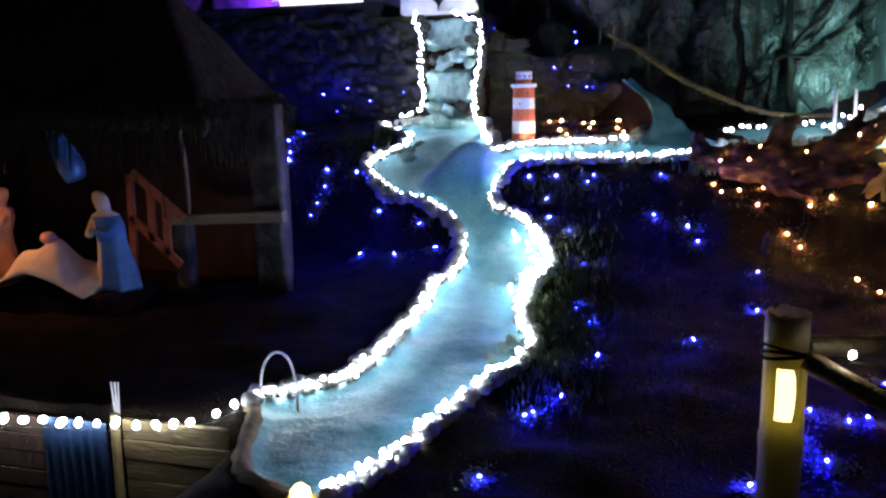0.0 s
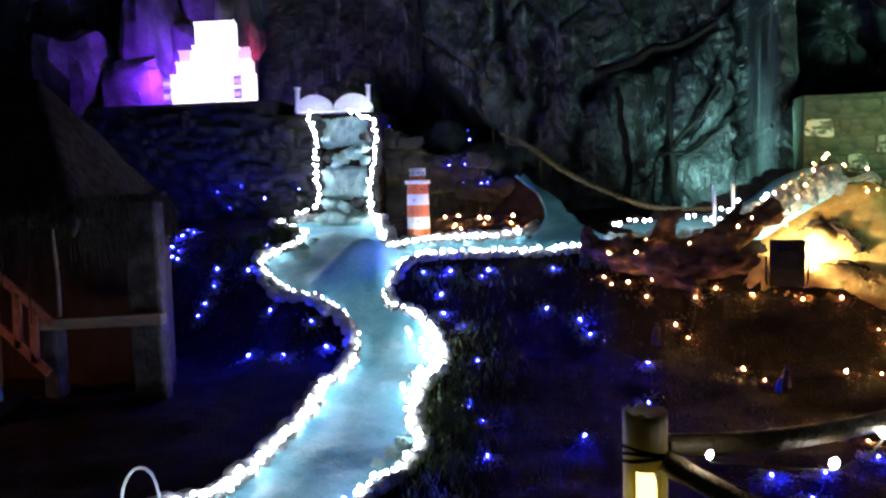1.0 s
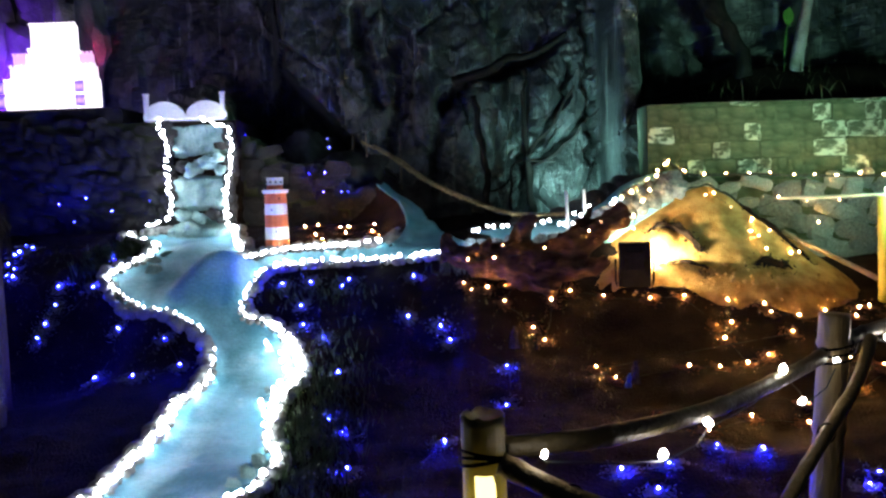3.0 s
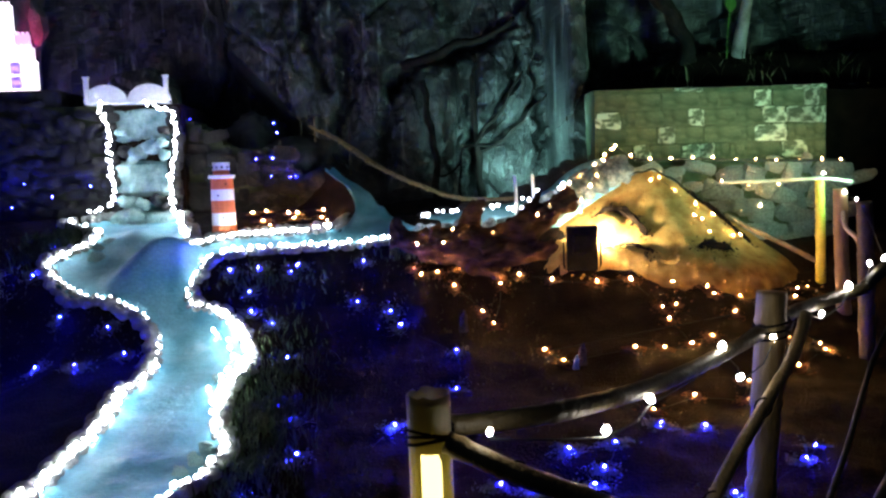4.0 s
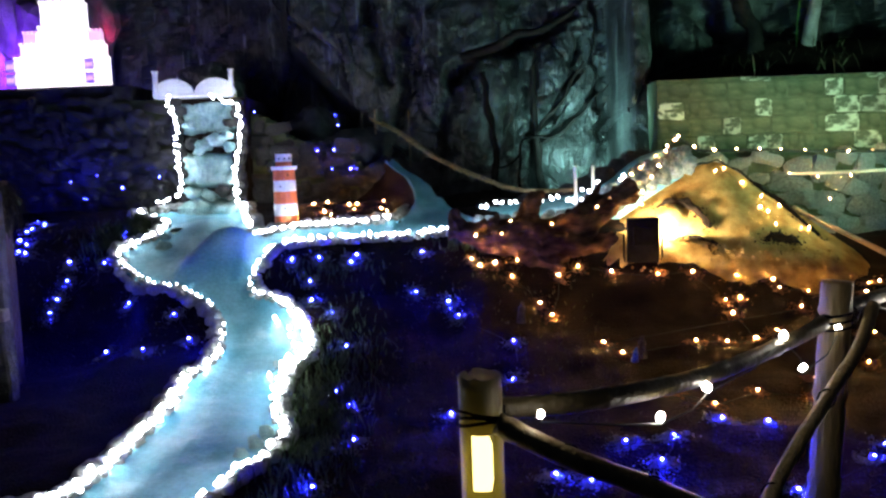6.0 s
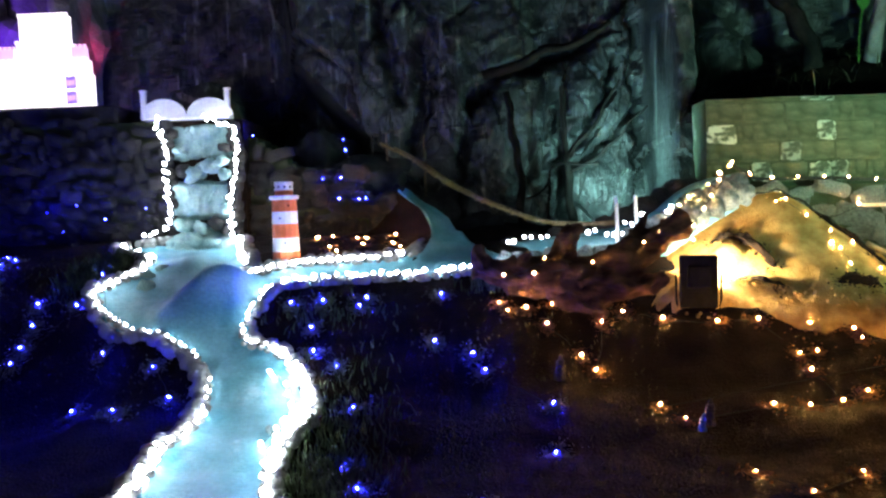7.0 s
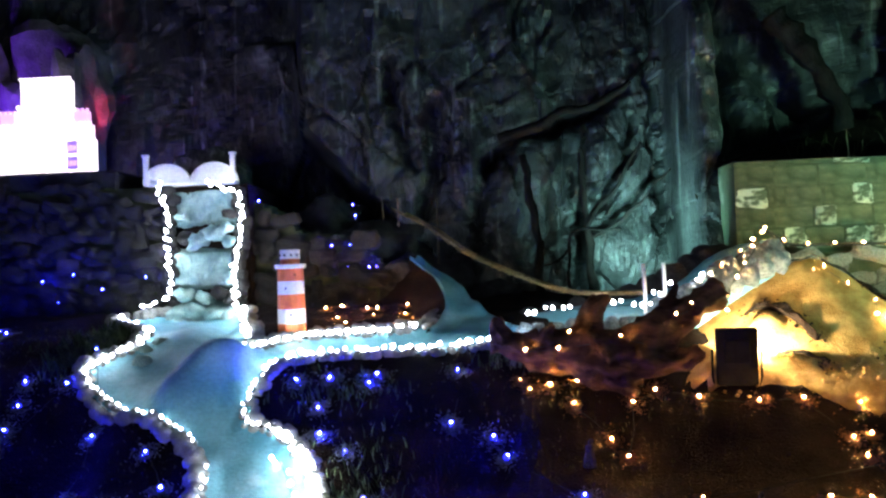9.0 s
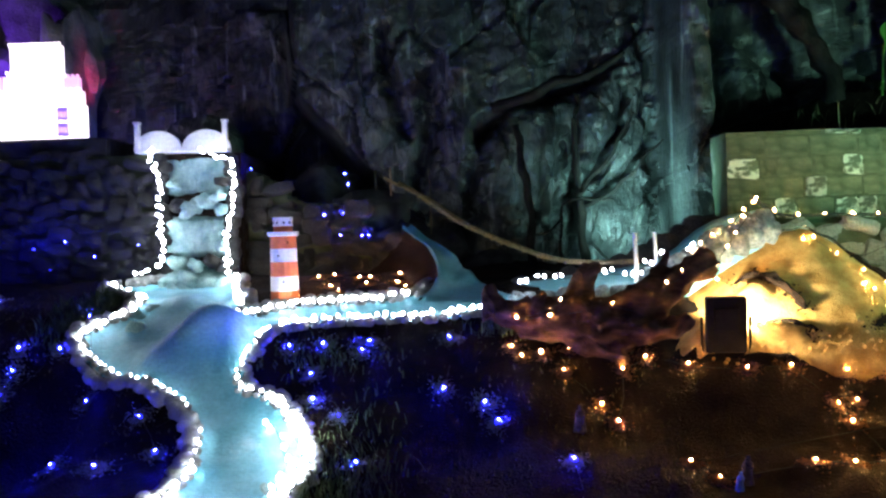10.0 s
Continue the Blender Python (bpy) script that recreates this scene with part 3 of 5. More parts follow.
def edging(points, gap=0.058, size=0.034, outer=1.0, label="rounded grey stones edging the painted stream"):
    """Small stones on the stream's rim and larger ones behind them, on the land's side."""
    pts = glide([(x, y, 0) for x, y in points], max(3, int(length([(x, y, 0) for x, y in points]) / gap)))
    row = thing("stone_edging", label, "stone edging", group="stone edging of the stream", at=(pts[0].x, pts[0].y, high(pts[0].x, pts[0].y)))
    for i, p in enumerate(pts):
        ahead = (pts[min(i + 1, len(pts) - 1)] - pts[max(i - 1, 0)]).normalized()
        out = Vector((-ahead.y, ahead.x, 0))
        if float(inside(np.array([p.x + out.x * 0.06]), np.array([p.y + out.y * 0.06]), OUTLINE)[0]) > 0:
            out = -out
        for away, r, rise in ((0.0, size * random.uniform(0.6, 1.1), 0.2), (0.05, outer * size * random.uniform(1.0, 1.75), 0.45)):
            x, y = p.x + out.x * away + random.uniform(-0.014, 0.014), p.y + out.y * away + random.uniform(-0.014, 0.014)
            m = Matrix.Translation((x, y, high(x, y) + r * rise)) @ pose(0, 0, 0, random.uniform(-25, 25), random.uniform(-25, 25), random.uniform(0, 360)) @ Matrix.Scale(r, 4)
            piece("stone", random.choice(stones), under(row) @ m, row)
    return row


def string(points, gap, mesh, label, group, lift=0.036, spread=0.02, cable=True, sag=0.0):
    """A cable with bulbs every gap metres, along points in space."""
    n = max(2, int(length(points) / gap))
    pts = glide(points, n)
    lights = thing("string_lights", label, "string lights", group=group, at=pts[0])
    if cable:
        bm = bmesh.new()
        tube(bm, glide(points, max(4, n // 2)), 0.003, 5)
        wire = part("cable", bm, CABLE, lights)
        wire.matrix_basis = under(lights)
    for p in pts:
        off = Vector((random.uniform(-spread, spread), random.uniform(-spread, spread), random.uniform(-spread, spread) * 0.6 + lift))
        m = Matrix.Translation(p + off) @ pose(0, 0, 0, random.uniform(-70, 70), random.uniform(-70, 70), 0) @ Matrix.Scale(random.uniform(0.8, 1.15), 4)
        piece("bulb", mesh, under(lights) @ m, lights)
    return lights


def on_ground(points, lift=0.0):
    return [(x, y, high(x, y) + lift) for x, y in points]


edging(LEFT_BANK, outer=0.98)
edging(RIGHT_BANK, outer=0.78)
edging(UPPER_BANK)
WHITE_LABEL = "string of bright white bulbs lying on the stream's stone edge"
string(on_ground(LEFT_BANK[2:9]), 0.031, white_bulb, WHITE_LABEL, "white strings", lift=0.03, spread=0.024)
string(on_ground(LEFT_BANK[8:14]), 0.042, tiny_bulb, "thin string of small white bulbs along the stream's neck", "white strings", lift=0.03, spread=0.016)
string(on_ground(LEFT_BANK[13:]), 0.031, white_bulb, WHITE_LABEL, "white strings", lift=0.03, spread=0.024)
string(on_ground(RIGHT_BANK[:15]), 0.031, white_bulb, WHITE_LABEL, "white strings", spread=0.024)
string(on_ground(RIGHT_BANK[14:19]), 0.04, tiny_bulb, "thin string of small white bulbs along the stream's neck", "white strings", spread=0.018)
string(on_ground(RIGHT_BANK[18:]), 0.031, white_bulb, WHITE_LABEL, "white strings", spread=0.024)
string(on_ground(RIGHT_BANK[10:16]), 0.019, white_bulb, "second string of white bulbs doubled along the stream's bend", "white strings", spread=0.026)
# added fill: extra bulbs on the bed that whiten the bend's plaster
string(on_ground([(x - 0.11, y) for x, y in RIGHT_BANK[11:15]]), 0.065, white_bulb, "loose white bulbs added to brighten the plaster in the stream's bend", "white strings", lift=0.0, spread=0.05)
string(on_ground(LEFT_BANK[15:20]), 0.03, white_bulb, "second string of white bulbs doubled along the stream's bend", "white strings", spread=0.026)
string(on_ground(UPPER_BANK[2:7]), 0.026, white_bulb, WHITE_LABEL, "white strings")
string(on_ground(UPPER_BANK[7:]), 0.03, white_bulb, WHITE_LABEL, "white strings")
FALL_LABEL = "string of white bulbs hanging down beside the waterfall"
string([(-2.56, 7.18, 2.2), (-2.56, 7.22, 2.1), (-2.53, 7.28, 1.9), (-2.55, 7.28, 1.6), (-2.51, 7.26, 1.45), (-2.54, 7.24, 1.32), (-2.7, 7.2, 1.27)], 0.03, white_bulb, FALL_LABEL, "white strings", lift=0.0)
string([(-2.2, 7.18, 2.19), (-2.05, 7.22, 2.13), (-1.98, 7.28, 2.08), (-1.97, 7.28, 1.83), (-2.02, 7.28, 1.58), (-2.02, 7.26, 1.33), (-1.94, 7.1, 1.18)], 0.03, white_bulb, FALL_LABEL, "white strings", lift=0.0)
string([(-2.07, 2.95, 0.12), (-2.2, 2.68, 0.1), (-2.52, 2.64, 0.08), (-3.17, 2.62, 0.05), (-3.9, 2.6, 0.03)], 0.088, big_bulb, "string of white bulbs along the top of the low board wall", "white strings", spread=0.008)


def scatter(spots, mesh, label, group, lift=0.02, place=None):
    """Bulbs of one string that lie about on the ground."""
    heights = [(x, y, soil(x, y) + lift) for x, y in spots] if place is None else place
    lights = thing("string_lights", label, "string lights", group=group, at=heights[0])
    bm = bmesh.new()
    left = [Vector(p) for p in heights]
    chain = [left.pop(0)]
    while left:
        nearest = min(left, key=lambda q: (q - chain[-1]).length)
        left.remove(nearest)
        chain.append(nearest)
    run = []
    for a, b in zip(chain, chain[1:] + chain[-1:]):
        mid = (a + b) / 2
        low = mid.z - 0.02 if place else soil(mid.x, mid.y) + 0.003
        run += [a - Vector((0, 0, 0.016)), Vector((mid.x + 0.02, mid.y, low))]
    tube(bm, run, 0.0022, 4)
    wire = part("cable", bm, CABLE, lights)
    wire.matrix_basis = under(lights)
    for p in heights:
        m = Matrix.Translation(p) @ pose(0, 0, 0, random.uniform(-30, 30), random.uniform(-40, 40), random.uniform(-50, 50)) @ Matrix.Scale(random.uniform(0.7, 1.15), 4)
        piece("bulb", mesh, under(lights) @ m, lights)
    return lights


BLUE_LABEL = "string of deep blue bulbs lying in dark grass"
scatter([(-3.59, 6.86), (-3.49, 6.38), (-3.42, 6.22), (-3.04, 5.78), (-2.99, 5.98), (-2.47, 5.41), (-2.1, 5.12), (-1.83, 5.23), (-2.03, 5.55), (-2.46, 5.81), (-2.75, 6.09), (-2.73, 6.47), (-3.01, 5.86), (-3.7, 6.97), (-3.64, 6.76), (-3.63, 6.65), (-3.6, 6.47), (-3.51, 6.3), (-3.02, 6.1)],
        blue_bulb, BLUE_LABEL, "blue strings", 0.014)
scatter([(-1.29, 6.05), (-1.08, 6.06), (-0.8, 6.08), (-0.85, 6.01), (-1.12, 5.83), (-1.08, 5.59), (-0.91, 5.46), (-0.77, 5.12), (-0.64, 4.23), (-0.75, 4.5), (-0.58, 3.71), (-0.67, 3.33), (-0.8, 3.09), (-0.31, 6.09), (-0.34, 5.68), (-0.11, 5.58), (-0.05, 5.42), (0.31, 5.05), (0.28, 4.63), (-0.09, 4.11), (-0.88, 2.55), (-0.78, 3.12), (-0.55, 3.78)],
        blue_bulb, BLUE_LABEL, "blue strings", 0.014)
scatter([(0.73, 3.67), (0.96, 3.7), (0.85, 3.46), (0.77, 3.34), (0.51, 3.27), (0.36, 3.33), (0.29, 3.02), (1.26, 3.91), (1.47, 3.89), (1.32, 3.17), (1.89, 3.59), (1.76, 3.45), (0.59, 3.29), (0.38, 2.93), (0.09, 2.67)],
        blue_bulb, BLUE_LABEL, "blue strings", 0.014)
scatter(None, small_blue_bulb, "string of blue bulbs hung over the dark terrace wall", "blue strings",
        place=[(-1.9, 7.58, 2.06), (-1.14, 7.58, 2.0), (-1.12, 7.56, 1.91), (-1.73, 7.56, 1.72), (-1.58, 7.56, 1.72), (-1.32, 7.56, 1.68), (-1.17, 7.56, 1.68), (-1.19, 7.54, 1.51), (-1.02, 7.54, 1.5), (-0.96, 7.54, 1.5)])
scatter(None, small_blue_bulb, "string of blue bulbs along the foot of the terrace wall", "blue strings",
        place=[(-3.55, 7.3, 1.47), (-3.3, 7.3, 1.52), (-3.07, 7.3, 1.4), (-2.72, 7.28, 1.48), (-3.4, 7.25, 1.31)])
WARM_LABEL = "string of amber bulbs lying on brown soil"
scatter([(-1.31, 7.2), (-1.22, 7.35), (-1.0, 7.2), (-0.92, 7.19), (-0.93, 7.02), (-1.19, 7.01), (-1.11, 6.84), (-0.7, 7.3), (-0.7, 7.09), (-0.64, 6.97), (-0.75, 6.72), (-1.27, 6.7)], warm_bulb, WARM_LABEL, "amber strings", 0.013)
scatter([(0.1, 6.24), (0.12, 5.9), (0.24, 5.91), (0.35, 5.77), (0.41, 5.98), (0.07, 5.98), (0.69, 5.78), (0.84, 5.88), (1.07, 5.81), (1.39, 5.75), (1.64, 5.76), (0.53, 5.55), (0.59, 5.43), (0.87, 5.05), (0.96, 4.89), (1.44, 4.99), (1.65, 5.03), (1.78, 5.49), (1.9, 5.53), (1.79, 5.35), (1.85, 5.1), (2.0, 5.15), (2.27, 5.42)],
        warm_bulb, WARM_LABEL, "amber strings", 0.013)
scatter([(1.12, 4.34), (1.58, 4.32), (1.28, 4.12), (1.86, 4.25), (1.94, 4.43), (2.36, 4.69), (2.49, 5.07), (2.59, 5.09), (2.65, 4.98), (2.62, 4.87), (1.91, 5.84), (1.94, 5.75), (2.03, 5.75), (2.1, 5.79), (2.19, 5.7), (2.34, 5.86), (2.6, 5.94), (2.63, 5.73), (2.5, 5.77), (2.85, 5.96), (2.88, 5.75), (2.97, 5.77), (2.78, 5.58), (3.02, 5.6), (2.2, 5.62), (2.42, 5.66)],
        warm_bulb, WARM_LABEL, "amber strings", 0.013)

# ---- white bridge over the fall, castle, lighthouse ----
bridge = thing("bridge", "white painted board bridge with two arches and end posts", "bridge", at=(-2.39, 7.4, 2.2))
bm = bmesh.new()
for cx in (-2.57, -2.19):
    ring = [bm.verts.new((cx + 0.19 * math.cos(a), 7.36, 2.215 + 0.15 * math.sin(a))) for a in np.linspace(0, math.pi, 21)]
    bm.faces.new(ring)
ext = bmesh.ops.extrude_face_region(bm, geom=list(bm.faces))
bmesh.ops.translate(bm, verts=[g for g in ext["geom"] if isinstance(g, bmesh.types.BMVert)], vec=(0, 0.03, 0))
bmesh.ops.recalc_face_normals(bm, faces=list(bm.faces))
part("arch_board", bm, WHITE_CARD, bridge).matrix_basis = under(bridge)
bm = bmesh.new()
box(bm, -2.75, 7.35, 2.195, -2.03, 7.5, 2.225, 0.004)
part("deck", bm, WHITE_CARD, bridge).matrix_basis = under(bridge)
for x in (-2.73, -2.04):
    bm = bmesh.new()
    box(bm, x - 0.02, 7.35, 2.2, x + 0.02, 7.39, 2.42, 0.004)
    box(bm, x - 0.026, 7.344, 2.42, x + 0.026, 7.396, 2.44, 0.004)
    part("end_post", bm, WHITE_CARD, bridge).matrix_basis = under(bridge)


def crenels(bm, x0, x1, y0, y1, z, n, h):
    w = (x1 - x0) / (2 * n - 1)
    for k in range(n):
        box(bm, x0 + 2 * k * w, y0, z, x0 + (2 * k + 1) * w, y1, z + h)


castle = thing("castle", "white card model castle, its floodlit brightness put in as violet-white glow", "castle", at=(-3.66, 7.7, 2.35))


def tower(name, x0, x1, y0, y1, z0, z1, mat, n):
    bm = bmesh.new()
    box(bm, x0, y0, z0, x1, y1, z1)
    crenels(bm, x0 - 0.008, x1 + 0.008, y0 - 0.008, y0 + 0.012, z1, n, 0.022)
    ob = part(name, bm, mat, castle)
    ob.matrix_basis = under(castle)
    return ob


# each part's emission level carries how brightly the floods light it
tower("keep", -3.86, -3.45, 7.62, 7.7, 2.35, 3.13, CASTLE_BRIGHT, 12)
tower("hall", -3.88, -3.43, 7.6, 7.7, 2.35, 2.9, CASTLE_BRIGHT, 13)
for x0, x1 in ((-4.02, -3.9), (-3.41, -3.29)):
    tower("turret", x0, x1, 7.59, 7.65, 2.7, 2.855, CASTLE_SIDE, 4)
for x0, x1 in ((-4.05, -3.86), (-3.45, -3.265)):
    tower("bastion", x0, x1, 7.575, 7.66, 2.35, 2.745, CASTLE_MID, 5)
tower("curtain_wall", -4.09, -3.43, 7.54, 7.62, 2.35, 2.615, CASTLE_BRIGHT, 17)
tower("side_tower", -3.34, -3.23, 7.54, 7.62, 2.35, 2.62, CASTLE_BRIGHT, 4)
tower("gatehouse", -3.76, -3.6, 7.5, 7.56, 2.35, 2.5, CASTLE_BRIGHT, 5)
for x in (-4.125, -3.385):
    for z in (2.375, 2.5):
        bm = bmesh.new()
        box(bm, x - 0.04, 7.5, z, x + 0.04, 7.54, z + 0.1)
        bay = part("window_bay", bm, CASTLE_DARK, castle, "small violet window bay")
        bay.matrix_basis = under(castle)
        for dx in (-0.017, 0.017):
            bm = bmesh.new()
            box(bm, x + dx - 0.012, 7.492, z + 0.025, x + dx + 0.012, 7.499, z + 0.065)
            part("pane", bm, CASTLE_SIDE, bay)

bm = bmesh.new()
box(bm, -5.0, 7.45, 2.185, -3.0, 8.4, 2.345, 0.02)
bmesh.ops.subdivide_edges(bm, edges=list(bm.edges), cuts=8, use_grid_fill=True)
for v in bm.verts:
    v.co += Vector((0, noise.noise(v.co * 6), min(0, noise.noise(v.co * 5)) * 0.4)) * 0.03
tagged(part("castle_mound", bm, DARK_STONE), "low dark stone ledge under the castle", "ledge")

light_house = thing("lighthouse", "model lighthouse with orange and white painted bands", "lighthouse", at=(-1.45, 6.66, high(-1.45, 6.66) - 0.01))
z = 0.0
for name, h, r0, r1, mat in (("orange_band", 0.075, 0.1, 0.098, ORANGE_CARD), ("white_band", 0.1, 0.098, 0.096, WHITE_CARD), ("orange_band", 0.1, 0.096, 0.094, ORANGE_CARD), ("white_band", 0.09, 0.094, 0.092, WHITE_CARD), ("orange_band", 0.085, 0.092, 0.09, ORANGE_CARD)):
    bm = bmesh.new()
    lathe(bm, [(r0, z), (r0, z + 0.004), (r1, z + h - 0.002), (r1 - 0.002, z + h)], 14)
    part(name, bm, mat, light_house)
    z += h
bm = bmesh.new()
lathe(bm, [(0.1, z), (0.108, z + 0.008), (0.108, z + 0.03), (0.1, z + 0.03), (0.1, z + 0.012), (0.02, z + 0.012)], 14)
part("gallery", bm, WHITE_CARD, light_house)
bm = bmesh.new()
lathe(bm, [(0.066, z + 0.01), (0.066, z + 0.065), (0.06, z + 0.067)], 14)
part("orange_band", bm, ORANGE_CARD, light_house)
bm = bmesh.new()
lathe(bm, [(0.07, z + 0.067), (0.07, z + 0.13), (0.062, z + 0.13), (0.062, z + 0.115), (0.01, z + 0.115)], 14)
part("lantern_room", bm, WHITE_CARD, light_house)
for k in range(10):
    a = 2 * math.pi * k / 10
    bm = bmesh.new()
    box(bm, 0.07 * math.cos(a) - 0.006, 0.07 * math.sin(a) - 0.006, z + 0.085, 0.07 * math.cos(a) + 0.006, 0.07 * math.sin(a) + 0.006, z + 0.1)
    part("small_window", bm, BLACK_METAL, light_house, "tiny dark opening")
for zz, a in ((0.13, -80), (0.31, -100), (0.4, -60)):
    bm = bmesh.new()
    box(bm, 0.093 * math.cos(radians(a)) - 0.005, 0.093 * math.sin(radians(a)) - 0.006, zz, 0.093 * math.cos(radians(a)) + 0.005, 0.093 * math.sin(radians(a)) + 0.006, zz + 0.014)
    part("small_window", bm, BLACK_METAL, light_house)

# loose stones in the stream
washed = stone_meshes("stone", TEAL_ROCK, 5, u=14, v=9, rough=0.5, squash=0.55, boxy=0.95)
for k, (x, y, r) in enumerate(((-1.1, 4.86, 0.06), (-1.18, 4.95, 0.04), (-1.02, 3.98, 0.06), (-1.05, 3.85, 0.05), (-1.1, 3.74, 0.04), (-2.38, 6.35, 0.06), (-2.42, 6.5, 0.05), (-2.36, 6.62, 0.05), (-1.45, 6.2, 0.05), (-1.38, 6.33, 0.04), (-1.86, 6.42, 0.05))):
    ob = piece("stone", washed[k % 5], Matrix.Translation((x, y, high(x, y) - 0.03)) @ pose(0, 0, 0, 30 * k, 20 * k, 50 * k) @ Matrix.Scale(r, 4), None)
    tagged(ob, "loose grey stone lying in the stream bed", "stone", group="stones in the stream")

# ---- sand mound, its flood lamp, and the upper stream ----
PILE_X, PILE_Y = np.arange(1.0, 3.4, 0.03), np.arange(5.55, 6.86, 0.03)


def pile(x, y):
    dx = x - 2.05
    dx = np.where(dx < 0, dx * 0.62, dx * 0.74)
    z = 1.53 - np.sqrt(dx ** 2 + (y - 6.62) ** 2 + 0.006)
    z = np.maximum(z, 0.9 - 0.12 * np.sin(9 * x) * (y - 5.95) - 3.0 * np.maximum(0, 5.93 - y) - 0.9 * np.maximum(0, 1.2 - x) - 0.35 * np.maximum(0, x - 1.75))
    for cx, cy, h, s in ((1.62, 6.22, 1.2, 1.15), (2.13, 6.03, 1.03, 1.3), (2.55, 6.1, 0.97, 1.4)):
        front = np.where(y < cy, 1.9, 0.9)
        z = np.maximum(z, h - s * np.sqrt((x - cx) ** 2 + ((y - cy) * front) ** 2 + 0.003))
    return z


gx, gy = np.meshgrid(PILE_X, PILE_Y)
zs = pile(gx, gy) + 0.005 * ripple(gx, gy, 5, 1.0) + 0.005 * ripple(gx, gy, 16, 3.0)
zs = np.maximum(zs, lie(gx, gy) - 0.05)
tagged(sheet("sand_mound", PILE_X, PILE_Y, zs, SAND, keep=zs > lie(gx, gy) - 0.045), "heap of yellow sand beside the rubble wall", "sand heap")


def heap_height(x, y):
    return max(high(x, y), float(pile(np.array(x), np.array(y))))


# clods along the foot of the sand
clods = bmesh.new()
for k in range(240):
    x, y = random.uniform(1.2, 3.2), 5.9 + random.gauss(0, 0.06)
    r = random.uniform(0.004, 0.014)
    bmesh.ops.create_icosphere(clods, subdivisions=1, radius=r, matrix=Matrix.Translation((x, y, heap_height(x, y) + r * 0.5)) @ pose(0, 0, 0, random.uniform(0, 90), 0, random.uniform(0, 90)))
tagged(part("sand_clods", clods, SAND), "loose clods scattered along the foot of the sand", "clods", kind="stuff")

# shadow arcs behind the sand's ridges, laid on as dark soil-coloured strips and crumbs
earth = bmesh.new()
for k, (run, fat) in enumerate((([(1.53, 6.36), (1.6, 6.37), (1.68, 6.33), (1.76, 6.26), (1.82, 6.17), (1.86, 6.07)], 0.034), ([(1.62, 6.04), (1.7, 5.98), (1.78, 5.95), (1.86, 5.93)], 0.024), ([(2.22, 5.97), (2.3, 6.0), (2.4, 6.01), (2.5, 6.02)], 0.036), ([(2.3, 6.5), (2.45, 6.42), (2.6, 6.3), (2.72, 6.18)], 0.026))):
    line = glide([(*p, 0) for p in run], 44)
    shadow_line = [Vector((p.x, p.y, heap_height(p.x, p.y) + 0.004 + 0.008 * noise.noise(p * 30))) for p in line]
    tube(earth, shadow_line, [max(0.003, fat * math.sin(math.pi * (i + 1) / 46) ** 0.6 * (1 + 0.5 * noise.noise(p * 22))) for i, p in enumerate(line)], 9, 0.9, k)
    for p in shadow_line:
        for j in range(3):
            r = random.uniform(0.003, 0.009)
            x, y = p.x + random.gauss(0, fat), p.y + random.gauss(0, fat)
            bmesh.ops.create_icosphere(earth, subdivisions=1, radius=r, matrix=Matrix.Translation((x, y, heap_height(x, y) + r * 0.4)))
tagged(part("sand_shadow_arcs", earth, SOIL), "dark soil-coloured strips painting the shadow arcs on the yellow sand", "earth", kind="stuff")
bm = bmesh.new()
tube(bm, [(x, 6.6 - 0.35 * max(0, x - 2.1), heap_height(x, 6.6 - 0.35 * max(0, x - 2.1)) + 0.012 + 0.012 * math.sin(40 * x)) for x in np.arange(1.86, 2.75, 0.035)], 0.009, 6, 0.4)
tagged(part("cable", bm, CABLE, smooth=True), "thick dark cable lying along the sand's crest", "cable")

lamp = thing("floodlight", "black floodlight standing on the soil, shining on the sand", "floodlight", at=(1.31, 5.86, high(1.31, 5.86)))
TURN = pose(0, 0, 0.225, 4, 0, -10)
bm = bmesh.new()
box(bm, -0.115, -0.03, -0.19, 0.115, 0.03, 0.14, 0.008)
part("housing", bm, BLACK_METAL, lamp).matrix_basis = TURN
bm = bmesh.new()
box(bm, -0.07, -0.05, -0.06, 0.07, -0.031, 0.08, 0.006)
part("driver_box", bm, BLACK_METAL, lamp).matrix_basis = TURN
bm = bmesh.new()
box(bm, -0.105, 0.0305, -0.1, 0.105, 0.034, 0.12)
part("lens", bm, LENS, lamp, "bright warm lens").matrix_basis = TURN
bm = bmesh.new()
tube(bm, [(-0.135, 0, 0.02), (-0.135, 0, -0.14), (-0.12, 0, -0.22), (0.12, 0, -0.22), (0.135, 0, -0.14), (0.135, 0, 0.02)], 0.008, 6)
part("bracket", bm, BLACK_METAL, lamp).matrix_basis = TURN

# upper stream on the mound's shoulder
upper = [(1.86, 6.72, 1.6), (1.62, 6.75, 1.56), (1.42, 6.75, 1.48), (1.19, 6.78, 1.3), (0.93, 6.8, 1.22), (0.5, 6.85, 1.17), (0.15, 6.85, 1.12)]
lower = [(1.8, 6.58, 1.47), (1.58, 6.58, 1.37), (1.4, 6.55, 1.27), (1.2, 6.52, 1.17), (0.97, 6.55, 1.1), (0.5, 6.6, 1.08), (0.15, 6.6, 1.06)]
bm = bmesh.new()
a, b = glide(upper, 40), glide(lower, 40)
rows = [[bm.verts.new(p.lerp(q, k / 8) + Vector((0, 0, 0.02 * noise.noise(p.lerp(q, k / 8) * 9) - 0.02 * math.sin(math.pi * k / 8)))) for k in range(9)] for p, q in zip(a, b)]
